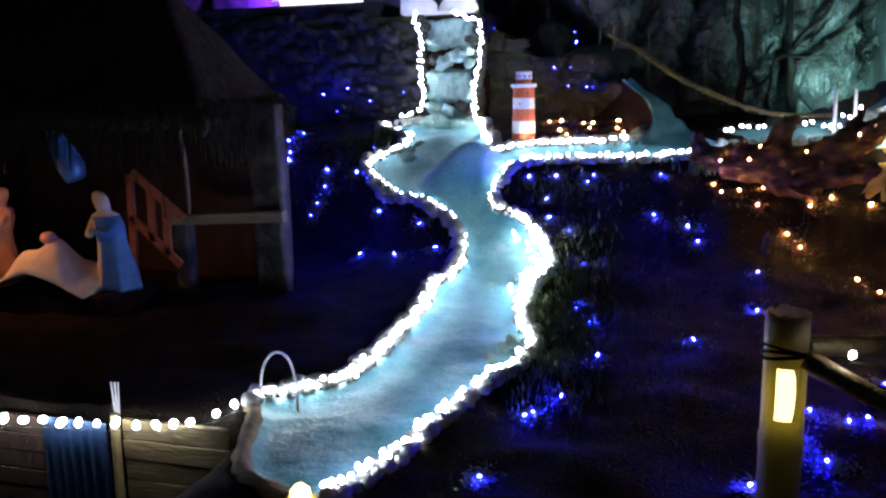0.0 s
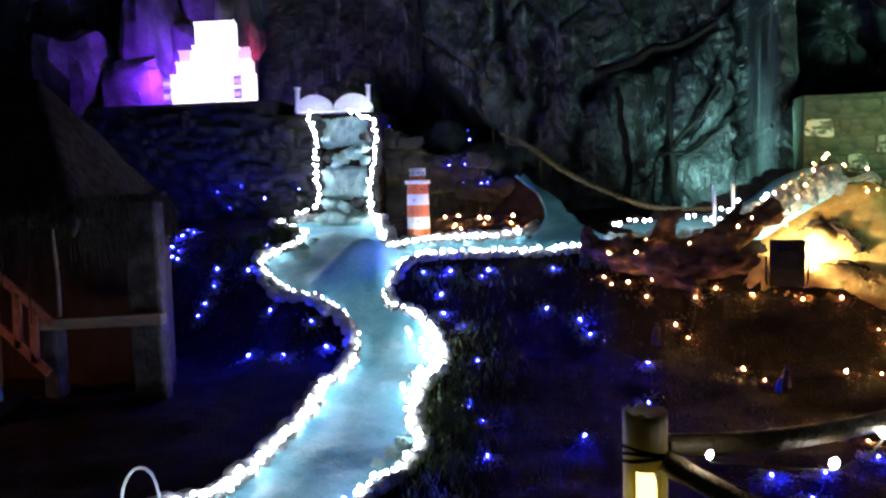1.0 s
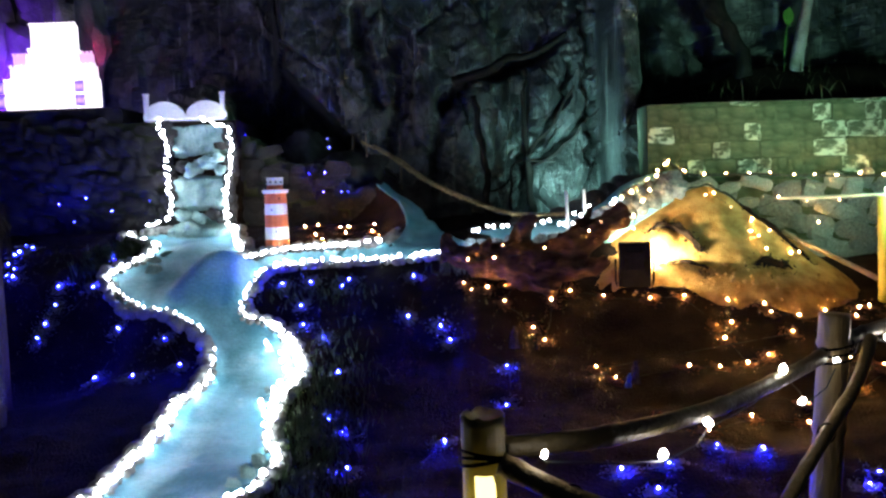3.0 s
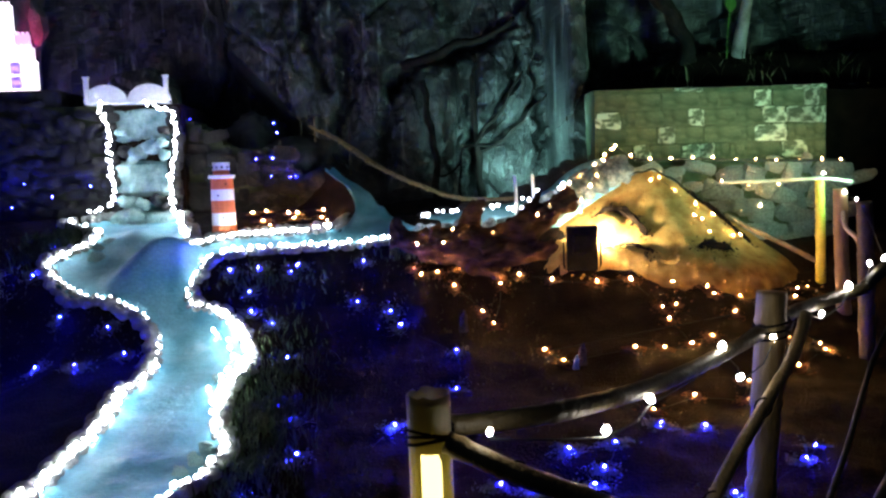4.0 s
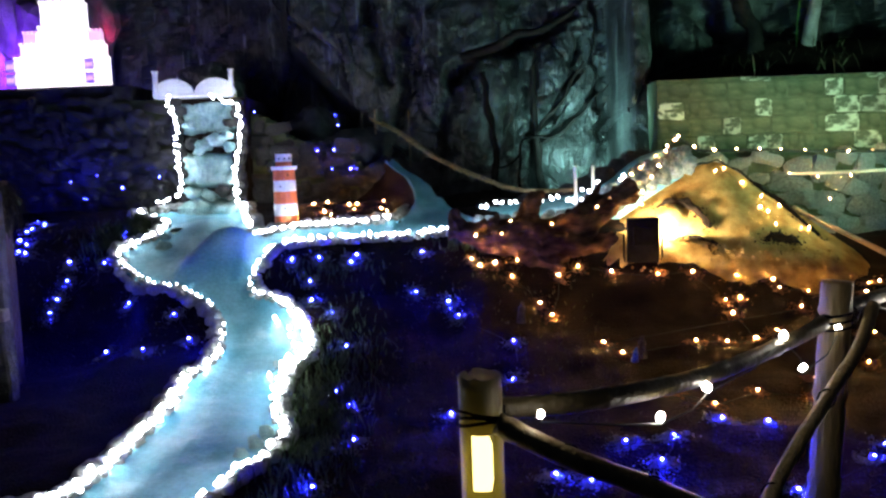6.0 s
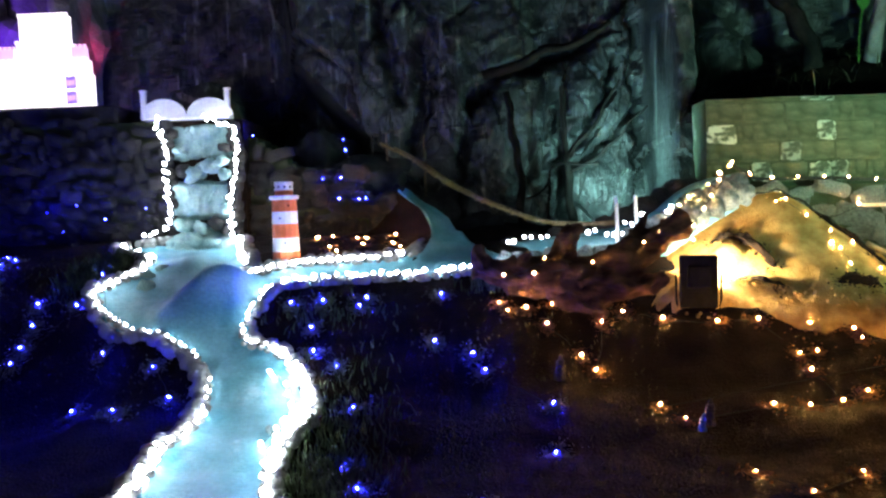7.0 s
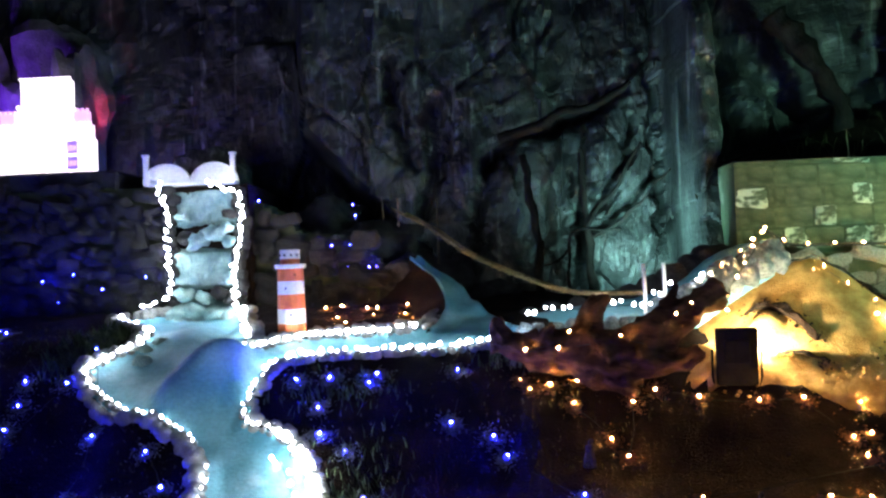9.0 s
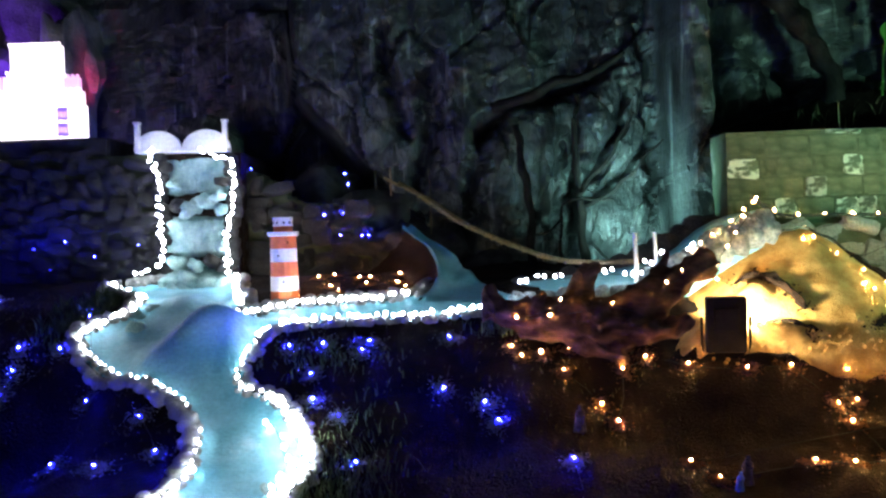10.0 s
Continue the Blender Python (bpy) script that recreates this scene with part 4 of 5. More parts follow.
for r, s in zip(rows, rows[1:]):
    for k in range(8):
        bm.faces.new((r[k], r[k + 1], s[k + 1], s[k]))
low = [bm.verts.new((r[8].co.x, r[8].co.y - 0.05, r[8].co.z - 0.35)) for r in rows]
for i in range(len(rows) - 1):
    bm.faces.new((rows[i][8], low[i], low[i + 1], rows[i + 1][8]))
back = [bm.verts.new((r[0].co.x, r[0].co.y + 0.05, r[0].co.z - 0.5)) for r in rows]
for i in range(len(rows) - 1):
    bm.faces.new((rows[i + 1][0], back[i + 1], back[i], rows[i][0]))
bmesh.ops.recalc_face_normals(bm, faces=list(bm.faces))
tagged(part("upper_stream", bm, PAINTED, smooth=True), "pale blue plaster stream running down from the sand's crest", "stream")

# feeder stream: a plaster chute that falls from the cliff's foot into the branch
west = glide([(-0.5, 6.62, 1.07), (-0.42, 6.85, 1.15), (-0.4, 7.05, 1.27), (-0.48, 7.3, 1.41), (-0.69, 7.55, 1.58)], 26)
east = glide([(0.08, 6.62, 1.07), (-0.05, 6.85, 1.11), (-0.2, 7.1, 1.24), (-0.34, 7.3, 1.38), (-0.63, 7.56, 1.58)], 26)
bm = bmesh.new()
rows = []
for p, q in zip(west, east):
    row = [bm.verts.new((p.x - 0.005, p.y, p.z - 0.03))]
    row += [bm.verts.new(p.lerp(q, k / 10) + Vector((0, 0, 0.03 * noise.noise(p.lerp(q, k / 10) * 7) - 0.03 * math.sin(math.pi * k / 10)))) for k in range(11)]
    rows.append(row + [bm.verts.new((q.x + 0.02, q.y - 0.01, q.z - 0.45))])
for r, s in zip(rows, rows[1:]):
    for k in range(12):
        bm.faces.new((r[k], r[k + 1], s[k + 1], s[k]))
bmesh.ops.recalc_face_normals(bm, faces=list(bm.faces))
tagged(part("feeder_stream", bm, PAINTED, smooth=True), "blue plaster chute falling from the cliff's foot", "stream")

bm = bmesh.new()
rows = [[bm.verts.new((p.x - 0.4 * u, p.y + 0.04 * u, p.z - 0.02 - (p.z - high(p.x - 0.4, p.y) + 0.04) * u ** 0.6 + 0.02 * noise.noise(Vector((p.x - 0.55 * u, p.y, 2)) * 8))) for u in np.linspace(0, 1, 12)] for p in west]
for r, s in zip(rows, rows[1:]):
    for k in range(11):
        bm.faces.new((r[k], s[k], s[k + 1], r[k + 1]))
bmesh.ops.recalc_face_normals(bm, faces=list(bm.faces))
tagged(part("soil_bank", bm, SOIL, smooth=True), "brown soil banked up beside the plaster chute", "bank", kind="structure")

pale = stone_meshes("stone", WASHED_STONE, 6, u=14, v=9, rough=0.35, boxy=0.6)
row = thing("stone_edging", "pale rounded stones stacked along the upper stream", "stone edging", group="stone edging of the stream", at=(0.9, 6.55, 1.1))
for p in glide(lower, 17):
    for up in (0, 0.075):
        r = random.uniform(0.066, 0.09) * (1 if p.x > 1.0 else 0.65)
        if up and p.x < 1.0:
            continue
        m = Matrix.Translation((p.x + random.uniform(-0.015, 0.015), p.y - 0.04 + up * 0.5, p.z - 0.02 + up)) @ pose(0, 0, 0, random.uniform(0, 40), random.uniform(0, 40), random.uniform(0, 180)) @ Matrix.Scale(r, 4)
        piece("stone", random.choice(pale), under(row) @ m, row)
black = stone_meshes("boulder", BLACK_ROCK, 4, u=10, v=7)
for k, (x, r) in enumerate(((0.2, 0.07), (0.36, 0.08), (0.55, 0.075), (0.72, 0.085), (0.92, 0.1), (1.08, 0.11), (1.24, 0.12), (1.36, 0.09), (1.48, 0.1), (1.58, 0.07))):
    zz = float(np.interp(x, [0.15, 0.93, 1.19, 1.42, 1.86], [1.12, 1.22, 1.3, 1.48, 1.6]))
    ob = piece("boulder", black[k % 4], Matrix.Translation((x, 6.93, zz - 0.02)) @ pose(0, 0, 0, 20 * k, 0, 40 * k) @ Matrix.Scale(r * 1.25, 4), None)
    tagged(ob, "black boulder behind the upper stream", "boulder", group="black boulders")
STRING3 = "string of warm white bulbs on a dark cable over pale stones"
string([(0.15, 6.55, 1.14), (0.29, 6.55, 1.17), (0.52, 6.55, 1.17), (0.8, 6.52, 1.19), (0.98, 6.5, 1.17), (1.17, 6.5, 1.24), (1.31, 6.5, 1.35)], 0.06, white_bulb, STRING3, "white strings", lift=0.02)
string([(1.27, 6.5, 1.33), (1.42, 6.5, 1.4), (1.56, 6.52, 1.5), (1.7, 6.55, 1.6), (1.78, 6.62, 1.66)], 0.075, warm_bulb, STRING3, "amber strings", lift=0.015)
string([(1.73, 6.52, 1.63), (1.66, 6.5, 1.53), (1.55, 6.45, 1.4), (1.44, 6.4, 1.26), (1.4, 6.3, 1.12)], 0.1, warm_bulb, STRING3, "amber strings", lift=0.015)
string([(1.78, 6.7, 1.66), (1.9, 6.72, 1.58), (2.04, 6.75, 1.545), (2.48, 6.75, 1.54), (2.88, 6.75, 1.515), (3.3, 6.75, 1.5), (3.75, 6.75, 1.49)], 0.155, warm_bulb, "amber bulbs on a dark cable along the wall's ledge", "amber strings", lift=0.01, spread=0.012)
bm = bmesh.new()
tube(bm, glide([(1.76, 6.68, 1.68), (1.9, 6.72, 1.59), (2.04, 6.76, 1.545), (2.48, 6.76, 1.54), (2.88, 6.76, 1.515), (3.3, 6.76, 1.5), (3.8, 6.76, 1.49)], 60), 0.013, 6, 0.5)
tagged(part("wire_garland", bm, CABLE), "dark bundled cable lying on the wall's ledge", "cable")
spots = [(2.2, 6.4), (2.33, 6.33), (2.28, 6.22), (2.36, 6.1), (2.4, 6.0), (2.56, 6.14), (2.34, 6.2), (2.02, 6.48), (2.46, 6.3), (2.65, 6.2), (2.1, 6.5)]
scatter(None, warm_bulb, "amber bulbs strung down the sand's flank", "amber strings", place=[(x, y, heap_height(x, y) + 0.015) for x, y in spots])
scatter(None, warm_bulb, "amber bulbs hung on the rubble wall", "amber strings", place=[(2.35, 6.76, 1.22), (2.72, 6.75, 1.34), (2.95, 6.75, 1.3), (3.05, 6.75, 1.12), (3.22, 6.75, 1.3)])

# ---- driftwood root ----
driftwood = thing("driftwood_root", "large twisted driftwood root lying on the soil", "root", at=(0.55, 5.97, high(0.55, 5.97)))
for k, (pts, radii) in enumerate((
        ([(-0.08, 6.08, 1.0), (0.1, 6.04, 0.98), (0.3, 6.0, 0.94), (0.55, 5.97, 0.9), (0.8, 5.94, 0.84)], [0.05, 0.1, 0.11, 0.12, 0.07]),
        ([(0.36, 6.02, 0.95), (0.46, 6.06, 1.06), (0.54, 6.1, 1.18), (0.57, 6.14, 1.27)], [0.1, 0.085, 0.072, 0.055]),
        ([(0.55, 5.97, 0.9), (0.82, 6.02, 1.02), (1.06, 6.06, 1.15), (1.2, 6.08, 1.24), (1.29, 6.1, 1.29)], [0.15, 0.13, 0.11, 0.095, 0.08]),
        ([(0.65, 5.95, 0.88), (0.9, 5.92, 0.88), (1.06, 5.92, 0.91), (1.12, 5.92, 0.96)], [0.12, 0.1, 0.07, 0.04]),
        ([(0.75, 6.02, 1.0), (0.93, 6.1, 1.15), (1.02, 6.14, 1.26), (1.05, 6.15, 1.33)], [0.07, 0.05, 0.035, 0.015]),
        ([(0.0, 6.06, 1.0), (-0.05, 6.08, 1.09), (-0.06, 6.1, 1.17)], [0.08, 0.06, 0.02]),
        ([(0.2, 6.02, 0.96), (0.22, 6.0, 1.05), (0.28, 5.99, 1.12)], [0.06, 0.04, 0.015]),
        ([(0.45, 5.97, 0.85), (0.62, 5.88, 0.78), (0.72, 5.8, 0.72)], [0.1, 0.07, 0.03]))):
    curve = glide(pts, 16)
    bm = bmesh.new()
    tube(bm, curve, list(np.interp(np.linspace(0, 1, 16), np.linspace(0, 1, len(radii)), radii)), 14, 1.0, k * 3.0)
    bmesh.ops.subdivide_edges(bm, edges=list(bm.edges), cuts=1, use_grid_fill=True)
    for v in bm.verts:
        v.co += Vector((noise.noise(v.co * 16), noise.noise(v.co * 16 + Vector((5, 0, 0))), noise.noise(v.co * 16 + Vector((0, 5, 0))))) * 0.012
    limb = part("trunk" if k == 0 else "limb", bm, ROOT_WOOD, driftwood, smooth=True)
    limb.matrix_basis = under(driftwood)
scatter(None, white_bulb, "white bulbs at the foot of the footbridge posts", "white strings", place=[(0.87, 6.29, 1.2), (0.94, 6.27, 1.28), (1.02, 6.44, 1.26), (1.09, 6.45, 1.33), (0.98, 6.3, 1.17)])
scatter(None, warm_bulb, "amber bulbs wound over the driftwood root", "amber strings", place=[(0.29, 5.9, 0.99), (0.36, 5.92, 1.08), (0.84, 5.92, 1.0), (0.1, 5.93, 0.98), (0.66, 5.9, 1.05), (1.0, 5.98, 1.16), (1.1, 6.0, 1.22)])

# ---- rope bridge and its posts ----
DECK = [(-0.85, 8.05, 1.98), (-0.52, 7.8, 1.79), (-0.23, 7.5, 1.58), (0.08, 7.2, 1.42), (0.41, 6.9, 1.29), (0.66, 6.6, 1.26), (0.9, 6.36, 1.27)]
foot = thing("rope_bridge", "hanging footbridge of straw rope and small slats", "footbridge", at=DECK[0])
for side in (-0.035, 0.035):
    bm = bmesh.new()
    tube(bm, glide([(x + side * 0.6, y + side, z + 0.015) for x, y, z in DECK], 40), 0.008, 6, 0.6)
    part("rope", bm, ROPE, foot).matrix_basis = under(foot)
bm = bmesh.new()
box(bm, -0.011, -0.042, -0.004, 0.011, 0.042, 0.004)
slat = bpy.data.meshes.new("slat")
bm.to_mesh(slat)
bm.free()
slat.materials.append(ROPE)
way = glide(DECK, 76)
for p, q in zip(way, way[1:]):
    turn = Matrix.Translation(p) @ pose(0, 0, 0, random.uniform(-8, 8), math.degrees(math.atan2(p.z - q.z, (q.xy - p.xy).length)), math.degrees(math.atan2(q.y - p.y, q.x - p.x)))
    piece("slat", slat, under(foot) @ turn, foot)
for x, y, z0, z1, mat in ((-0.95, 8.0, 1.6, 2.26, GREY_BAMBOO), (-0.82, 8.0, 1.6, 2.26, BEAM_WOOD), (-0.48, 7.9, 1.5, 2.05, GREY_BAMBOO), (0.895, 6.33, 1.05, 1.46, WHITE_CARD), (1.06, 6.5, 1.1, 1.46, WHITE_CARD)):
    bm = bmesh.new()
    r = 0.014 if mat == WHITE_CARD else 0.009
    tube(bm, [(x, y, z0), (x + 0.004, y, (z0 + z1) / 2), (x - 0.002, y, z1)], [r, r, r * 0.9], 8, 0.15)
    tagged(part("bridge_post", bm, mat), "white painted post at the footbridge's end" if mat == WHITE_CARD else "thin weathered stake at the footbridge's far end", "post", group="footbridge posts")
for k, (x, y, z, r) in enumerate(((-0.95, 8.2, 1.6, 0.4), (-0.5, 8.25, 1.35, 0.4), (-1.4, 8.25, 1.75, 0.4), (-0.1, 8.0, 1.1, 0.3), (-0.75, 7.75, 1.35, 0.25))):
    bm = lump(k + 11, 20, 14, 0.45, 0.9)
    for v in bm.verts:
        v.co *= r * (1 + 0.15 * noise.noise(v.co * 4))
    ob = part("boulder", bm, BLACK_ROCK, smooth=True)
    ob.location = (x, y, z)
    tagged(ob, "dark boulder at the foot of the cliff", "boulder", group="dark boulders")

# ---- bamboo fence ----


def cane(bm, points, r0, r1, node=0.22, sides=14):
    """A bamboo cane with swollen nodes."""
    total = length(points)
    n = max(8, int(total / 0.02))
    pts = glide(points, n)
    radii = []
    for i in range(n):
        s = total * i / (n - 1)
        near = abs((s + 0.07) % node - node / 2) / node
        swell = 1.1 if near < 0.045 else (0.93 if near < 0.09 else 1.0)
        radii.append((r0 + (r1 - r0) * i / (n - 1)) * swell)
    return tube(bm, pts, radii, sides, 0.06)


fence = thing("bamboo_fence", "rough bamboo fence of lashed posts and bent rails", "fence", at=(0.03, 1.66, 0.07))


def fence_part(name, points, r0, r1, mat, label=""):
    bm = bmesh.new()
    cane(bm, points, r0, r1)
    ob = part(name, bm, mat, fence, label, smooth=True)
    ob.matrix_basis = under(fence)
    return ob


# lantern post: a hollow thin-walled cane with a lamp inside
bm = bmesh.new()
cx, cy, r, sides = 0.028, 1.66, 0.046, 24
levels = np.concatenate([np.arange(0.05, 0.78, 0.06), np.arange(0.78, 0.96, 0.02), np.arange(0.97, 1.07, 0.022)])
rings = []
for z in levels:
    swell = 1.06 if abs(z - 0.76) < 0.02 or abs(z - 0.4) < 0.03 else 1.0
    rings.append([bm.verts.new((cx + 0.006 * (1 - z) + r * swell * math.cos(2 * math.pi * k / sides), cy + r * swell * math.sin(2 * math.pi * k / sides), z + (0.012 * noise.noise(Vector((k * 0.8, z, 3))) if z > 1.04 else 0))) for k in range(sides)])
for i, (a, b) in enumerate(zip(rings, rings[1:])):
    for k in range(sides):
        if 0.805 < levels[i] < 0.925 and 16 <= k <= 19:
            continue
        bm.faces.new((a[k], a[(k + 1) % sides], b[(k + 1) % sides], b[k]))
post = part("lantern_post", bm, CANE_WALL, fence, "hollow bamboo post glowing yellow where its lamp stands", smooth=True)
post.matrix_basis = under(fence)
solid = post.modifiers.new("wall", "SOLIDIFY")
solid.thickness, solid.offset = 0.003, -1
bm = bmesh.new()
lathe(bm, [(0.006, 0.79), (0.02, 0.8), (0.025, 0.83), (0.026, 0.87), (0.024, 0.91), (0.016, 0.935), (0.004, 0.94)], 18, (0.026, 1.652, 0))
part("lamp", bm, GLOW_LANTERN, fence, "yellow lamp inside the post", smooth=True).matrix_basis = under(fence)
bm = bmesh.new()
for k in range(3):
    tube(bm, [(0.028 + 0.05 * math.cos(a), 1.66 + 0.05 * math.sin(a), 0.962 + 0.009 * k + 0.008 * math.sin(a * 1.5 + k)) for a in np.linspace(0, 2 * math.pi, 18)], 0.004, 5, 0.5)
part("lashing", bm, VINE, fence, "dark rope lashing").matrix_basis = under(fence)
fence_part("post", [(1.0, 2.28, 0.08), (1.04, 2.3, 0.6), (1.075, 2.32, 1.13)], 0.045, 0.042, BAMBOO)
fence_part("rail", [(0.05, 1.7, 0.97), (0.3, 1.76, 0.97), (0.62, 2.0, 0.955), (0.95, 2.24, 0.995), (1.14, 2.36, 1.05), (1.5, 2.55, 1.09)], 0.024, 0.019, GREY_BAMBOO)
fence_part("rail", [(0.06, 1.62, 0.965), (0.2, 1.58, 0.905), (0.36, 1.54, 0.85), (0.5, 1.5, 0.795), (0.9, 1.4, 0.62)], 0.024, 0.019, BAMBOO)
fence_part("brace", [(1.17, 2.3, 1.06), (1.08, 2.2, 0.96), (0.95, 2.1, 0.85), (0.75, 1.95, 0.66), (0.55, 1.75, 0.4), (0.4, 1.65, 0.06)], 0.017, 0.019, BAMBOO)
fence_part("stick", [(1.22, 1.95, 1.12), (1.12, 1.88, 1.02), (1.0, 1.78, 0.84), (0.88, 1.7, 0.66), (0.7, 1.6, 0.4), (0.55, 1.55, 0.06)], 0.006, 0.008, GREY_BAMBOO)
fence_part("stick", [(1.5, 2.1, 0.98), (1.3, 1.95, 0.82), (1.1, 1.85, 0.62), (0.95, 1.8, 0.06)], 0.012, 0.014, GREY_BAMBOO)
bm = bmesh.new()
for cz in (1.0, 1.02, 1.04):
    tube(bm, [(1.07 + 0.05 * math.cos(a), 2.31 + 0.05 * math.sin(a), cz + 0.01 * math.cos(a)) for a in np.linspace(0, 2 * math.pi, 18)], 0.004, 5)
part("lashing", bm, VINE, fence, "dark rope lashing").matrix_basis = under(fence)
for k, (x, y, z) in enumerate(((0.36, 1.54, 0.85), (0.2, 1.58, 0.905), (0.95, 2.1, 0.85), (0.75, 1.95, 0.66))):
    bm = bmesh.new()
    tube(bm, [(x + 0.024 * math.cos(a), y, z + 0.026 * math.sin(a)) for a in np.linspace(0, 2 * math.pi, 14)], 0.003, 5)
    part("tie", bm, VINE, fence).matrix_basis = under(fence)

far_fence = thing("bamboo_fence", "far bamboo fence with a yellow post and a thin pale rail", "fence", at=(3.13, 5.9, high(3.13, 5.9)))
for name, pts, r0, r1, mat in (("post", [(3.14, 5.9, 0.45), (3.135, 5.9, 0.9), (3.12, 5.9, 1.36)], 0.036, 0.033, GREEN_BAMBOO),
                               ("rail", [(2.52, 6.3, 1.345), (2.82, 6.1, 1.35), (3.12, 5.86, 1.36), (3.3, 5.78, 1.33)], 0.011, 0.013, PALE_CANE),
                               ("post", [(3.05, 5.4, 0.3), (3.02, 5.4, 0.8), (3.0, 5.4, 1.3)], 0.05, 0.045, BAMBOO),
                               ("post", [(2.86, 4.8, 0.2), (2.84, 4.8, 0.7), (2.82, 4.8, 1.24)], 0.05, 0.045, GREY_BAMBOO),
                               ("rail", [(1.5, 2.56, 1.09), (1.68, 2.75, 1.12), (2.1, 3.2, 1.16), (2.7, 4.0, 1.2)], 0.02, 0.02, GREY_BAMBOO),
                               ("brace", [(3.0, 5.36, 1.14), (2.93, 5.2, 1.05), (2.9, 5.0, 0.98), (2.84, 4.84, 0.85)], 0.014, 0.014, PALE_CANE),
                               ("pole", [(2.62, 6.42, 1.08), (2.72, 6.3, 1.0), (2.92, 6.1, 0.87), (3.12, 5.94, 0.74)], 0.018, 0.02, BEAM_WOOD)):
    bm = bmesh.new()
    cane(bm, pts, r0, r1)
    part(name, bm, mat, far_fence, smooth=True).matrix_basis = under(far_fence)
scatter(None, rail_bulb, "warm white bulbs strung along the bamboo rails", "white strings",
        place=[(0.15, 1.61, 0.985), (0.44, 1.8, 0.91), (0.59, 1.95, 0.935), (0.92, 2.18, 0.915), (0.86, 2.16, 1.01), (1.06, 2.28, 1.0), (1.19, 2.4, 1.06), (1.27, 2.4, 1.04), (1.4, 2.48, 1.11), (1.6, 2.7, 1.15), (3.12, 5.84, 1.4), (3.0, 5.34, 1.28), (3.06, 5.3, 1.23), (1.78, 2.9, 1.14)])

# ---- cliff plants and the bank over the wall ----


def vine(points, r0, r1, label="dark dead stem climbing the rock face"):
    bm = bmesh.new()
    curve = glide(points, 26)
    curve = [p + Vector((noise.noise(p * 5), 0, noise.noise(p * 5 + Vector((3, 0, 0))))) * 0.04 for p in curve]
    tube(bm, curve, list(np.linspace(r0, r1, 26)), 7, 0.6)
    return tagged(part("vine", bm, VINE, smooth=True), label, "vine", group="stems on the cliff")


vine([(0.34, 7.62, 1.15), (0.32, 7.55, 1.67), (0.27, 7.55, 2.05), (0.23, 7.6, 2.36)], 0.04, 0.03)
vine([(0.76, 7.6, 1.15), (0.71, 7.52, 1.75), (0.69, 7.52, 2.2), (0.72, 7.58, 2.6)], 0.038, 0.018)
vine([(0.71, 7.5, 1.77), (0.9, 7.5, 2.01), (1.03, 7.52, 2.16), (1.15, 7.55, 2.4)], 0.022, 0.01)
vine([(0.75, 7.5, 1.68), (1.02, 7.5, 1.83), (1.18, 7.5, 1.97), (1.36, 7.52, 2.2)], 0.018, 0.008)
vine([(0.05, 7.55, 2.46), (0.28, 7.52, 2.54), (0.53, 7.52, 2.65), (0.87, 7.55, 2.75), (1.1, 7.6, 2.9)], 0.05, 0.02, "dark root hanging over a crack in the rock face")
vine([(0.53, 7.3, 1.15), (0.56, 7.35, 1.62), (0.67, 7.35, 1.73), (0.94, 7.4, 1.72)], 0.018, 0.01)
vine([(0.55, 7.35, 1.6), (0.45, 7.4, 1.5), (0.36, 7.5, 1.48)], 0.012, 0.008)

vine([(2.2, 7.5, 3.35), (2.38, 7.45, 3.1), (2.5, 7.4, 2.9), (2.62, 7.4, 2.66), (2.68, 7.4, 2.4)], 0.11, 0.07, "stout dark trunk leaning over the earth bank")

xs, ys = np.arange(1.66, 5.2, 0.07), np.arange(6.93, 8.6, 0.07)
gx, gy = np.meshgrid(xs, ys)
zs = 2.155 + step(gy, 6.95, 7.6) * np.interp(gx, [1.66, 2.4, 2.8, 5.2], [0.02, 0.22, 0.36, 0.4]) + 0.06 * ripple(gx, gy, 3, 6.0) * step(gy, 6.95, 7.2)
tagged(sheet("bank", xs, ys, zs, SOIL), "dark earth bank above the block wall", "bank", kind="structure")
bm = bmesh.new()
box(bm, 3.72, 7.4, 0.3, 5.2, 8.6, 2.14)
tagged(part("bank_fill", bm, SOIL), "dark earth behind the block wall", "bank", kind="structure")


def blades(name, label, roots, tall, mat, kind="stuff", lean=0.5):
    """Many thin bent blades, each of two quads."""
    verts, faces = [], []
    for x, y, z in roots:
        h = tall * random.uniform(0.5, 1.3)
        a, w = random.uniform(0, 2 * math.pi), random.uniform(0.0025, 0.006)
        dx, dy = math.cos(a) * h * random.uniform(0.1, lean), math.sin(a) * h * random.uniform(0.1, lean)
        sx, sy = -math.sin(a) * w, math.cos(a) * w
        n = len(verts)
        verts += [(x - sx, y - sy, z), (x + sx, y + sy, z), (x + dx * 0.4 + sx * 0.8, y + dy * 0.4 + sy * 0.8, z + h * 0.6), (x + dx * 0.4 - sx * 0.8, y + dy * 0.4 - sy * 0.8, z + h * 0.6), (x + dx, y + dy, z + h)]
        faces += [(n, n + 1, n + 2, n + 3), (n + 3, n + 2, n + 4)]
    mesh = bpy.data.meshes.new(name)
    mesh.from_pydata(verts, [], faces)
    mesh.materials.append(mat)
    return tagged(new(name, mesh), label, "grass", kind=kind)


def dry(xy):
    """Those of many spots that lie outside the stream, on the ground."""
    xy = np.array(xy)
    xy = xy[inside(xy[:, 0], xy[:, 1], OUTLINE) < -0.05]
    return [(x, y, soil(x, y) - 0.002) for x, y in xy]


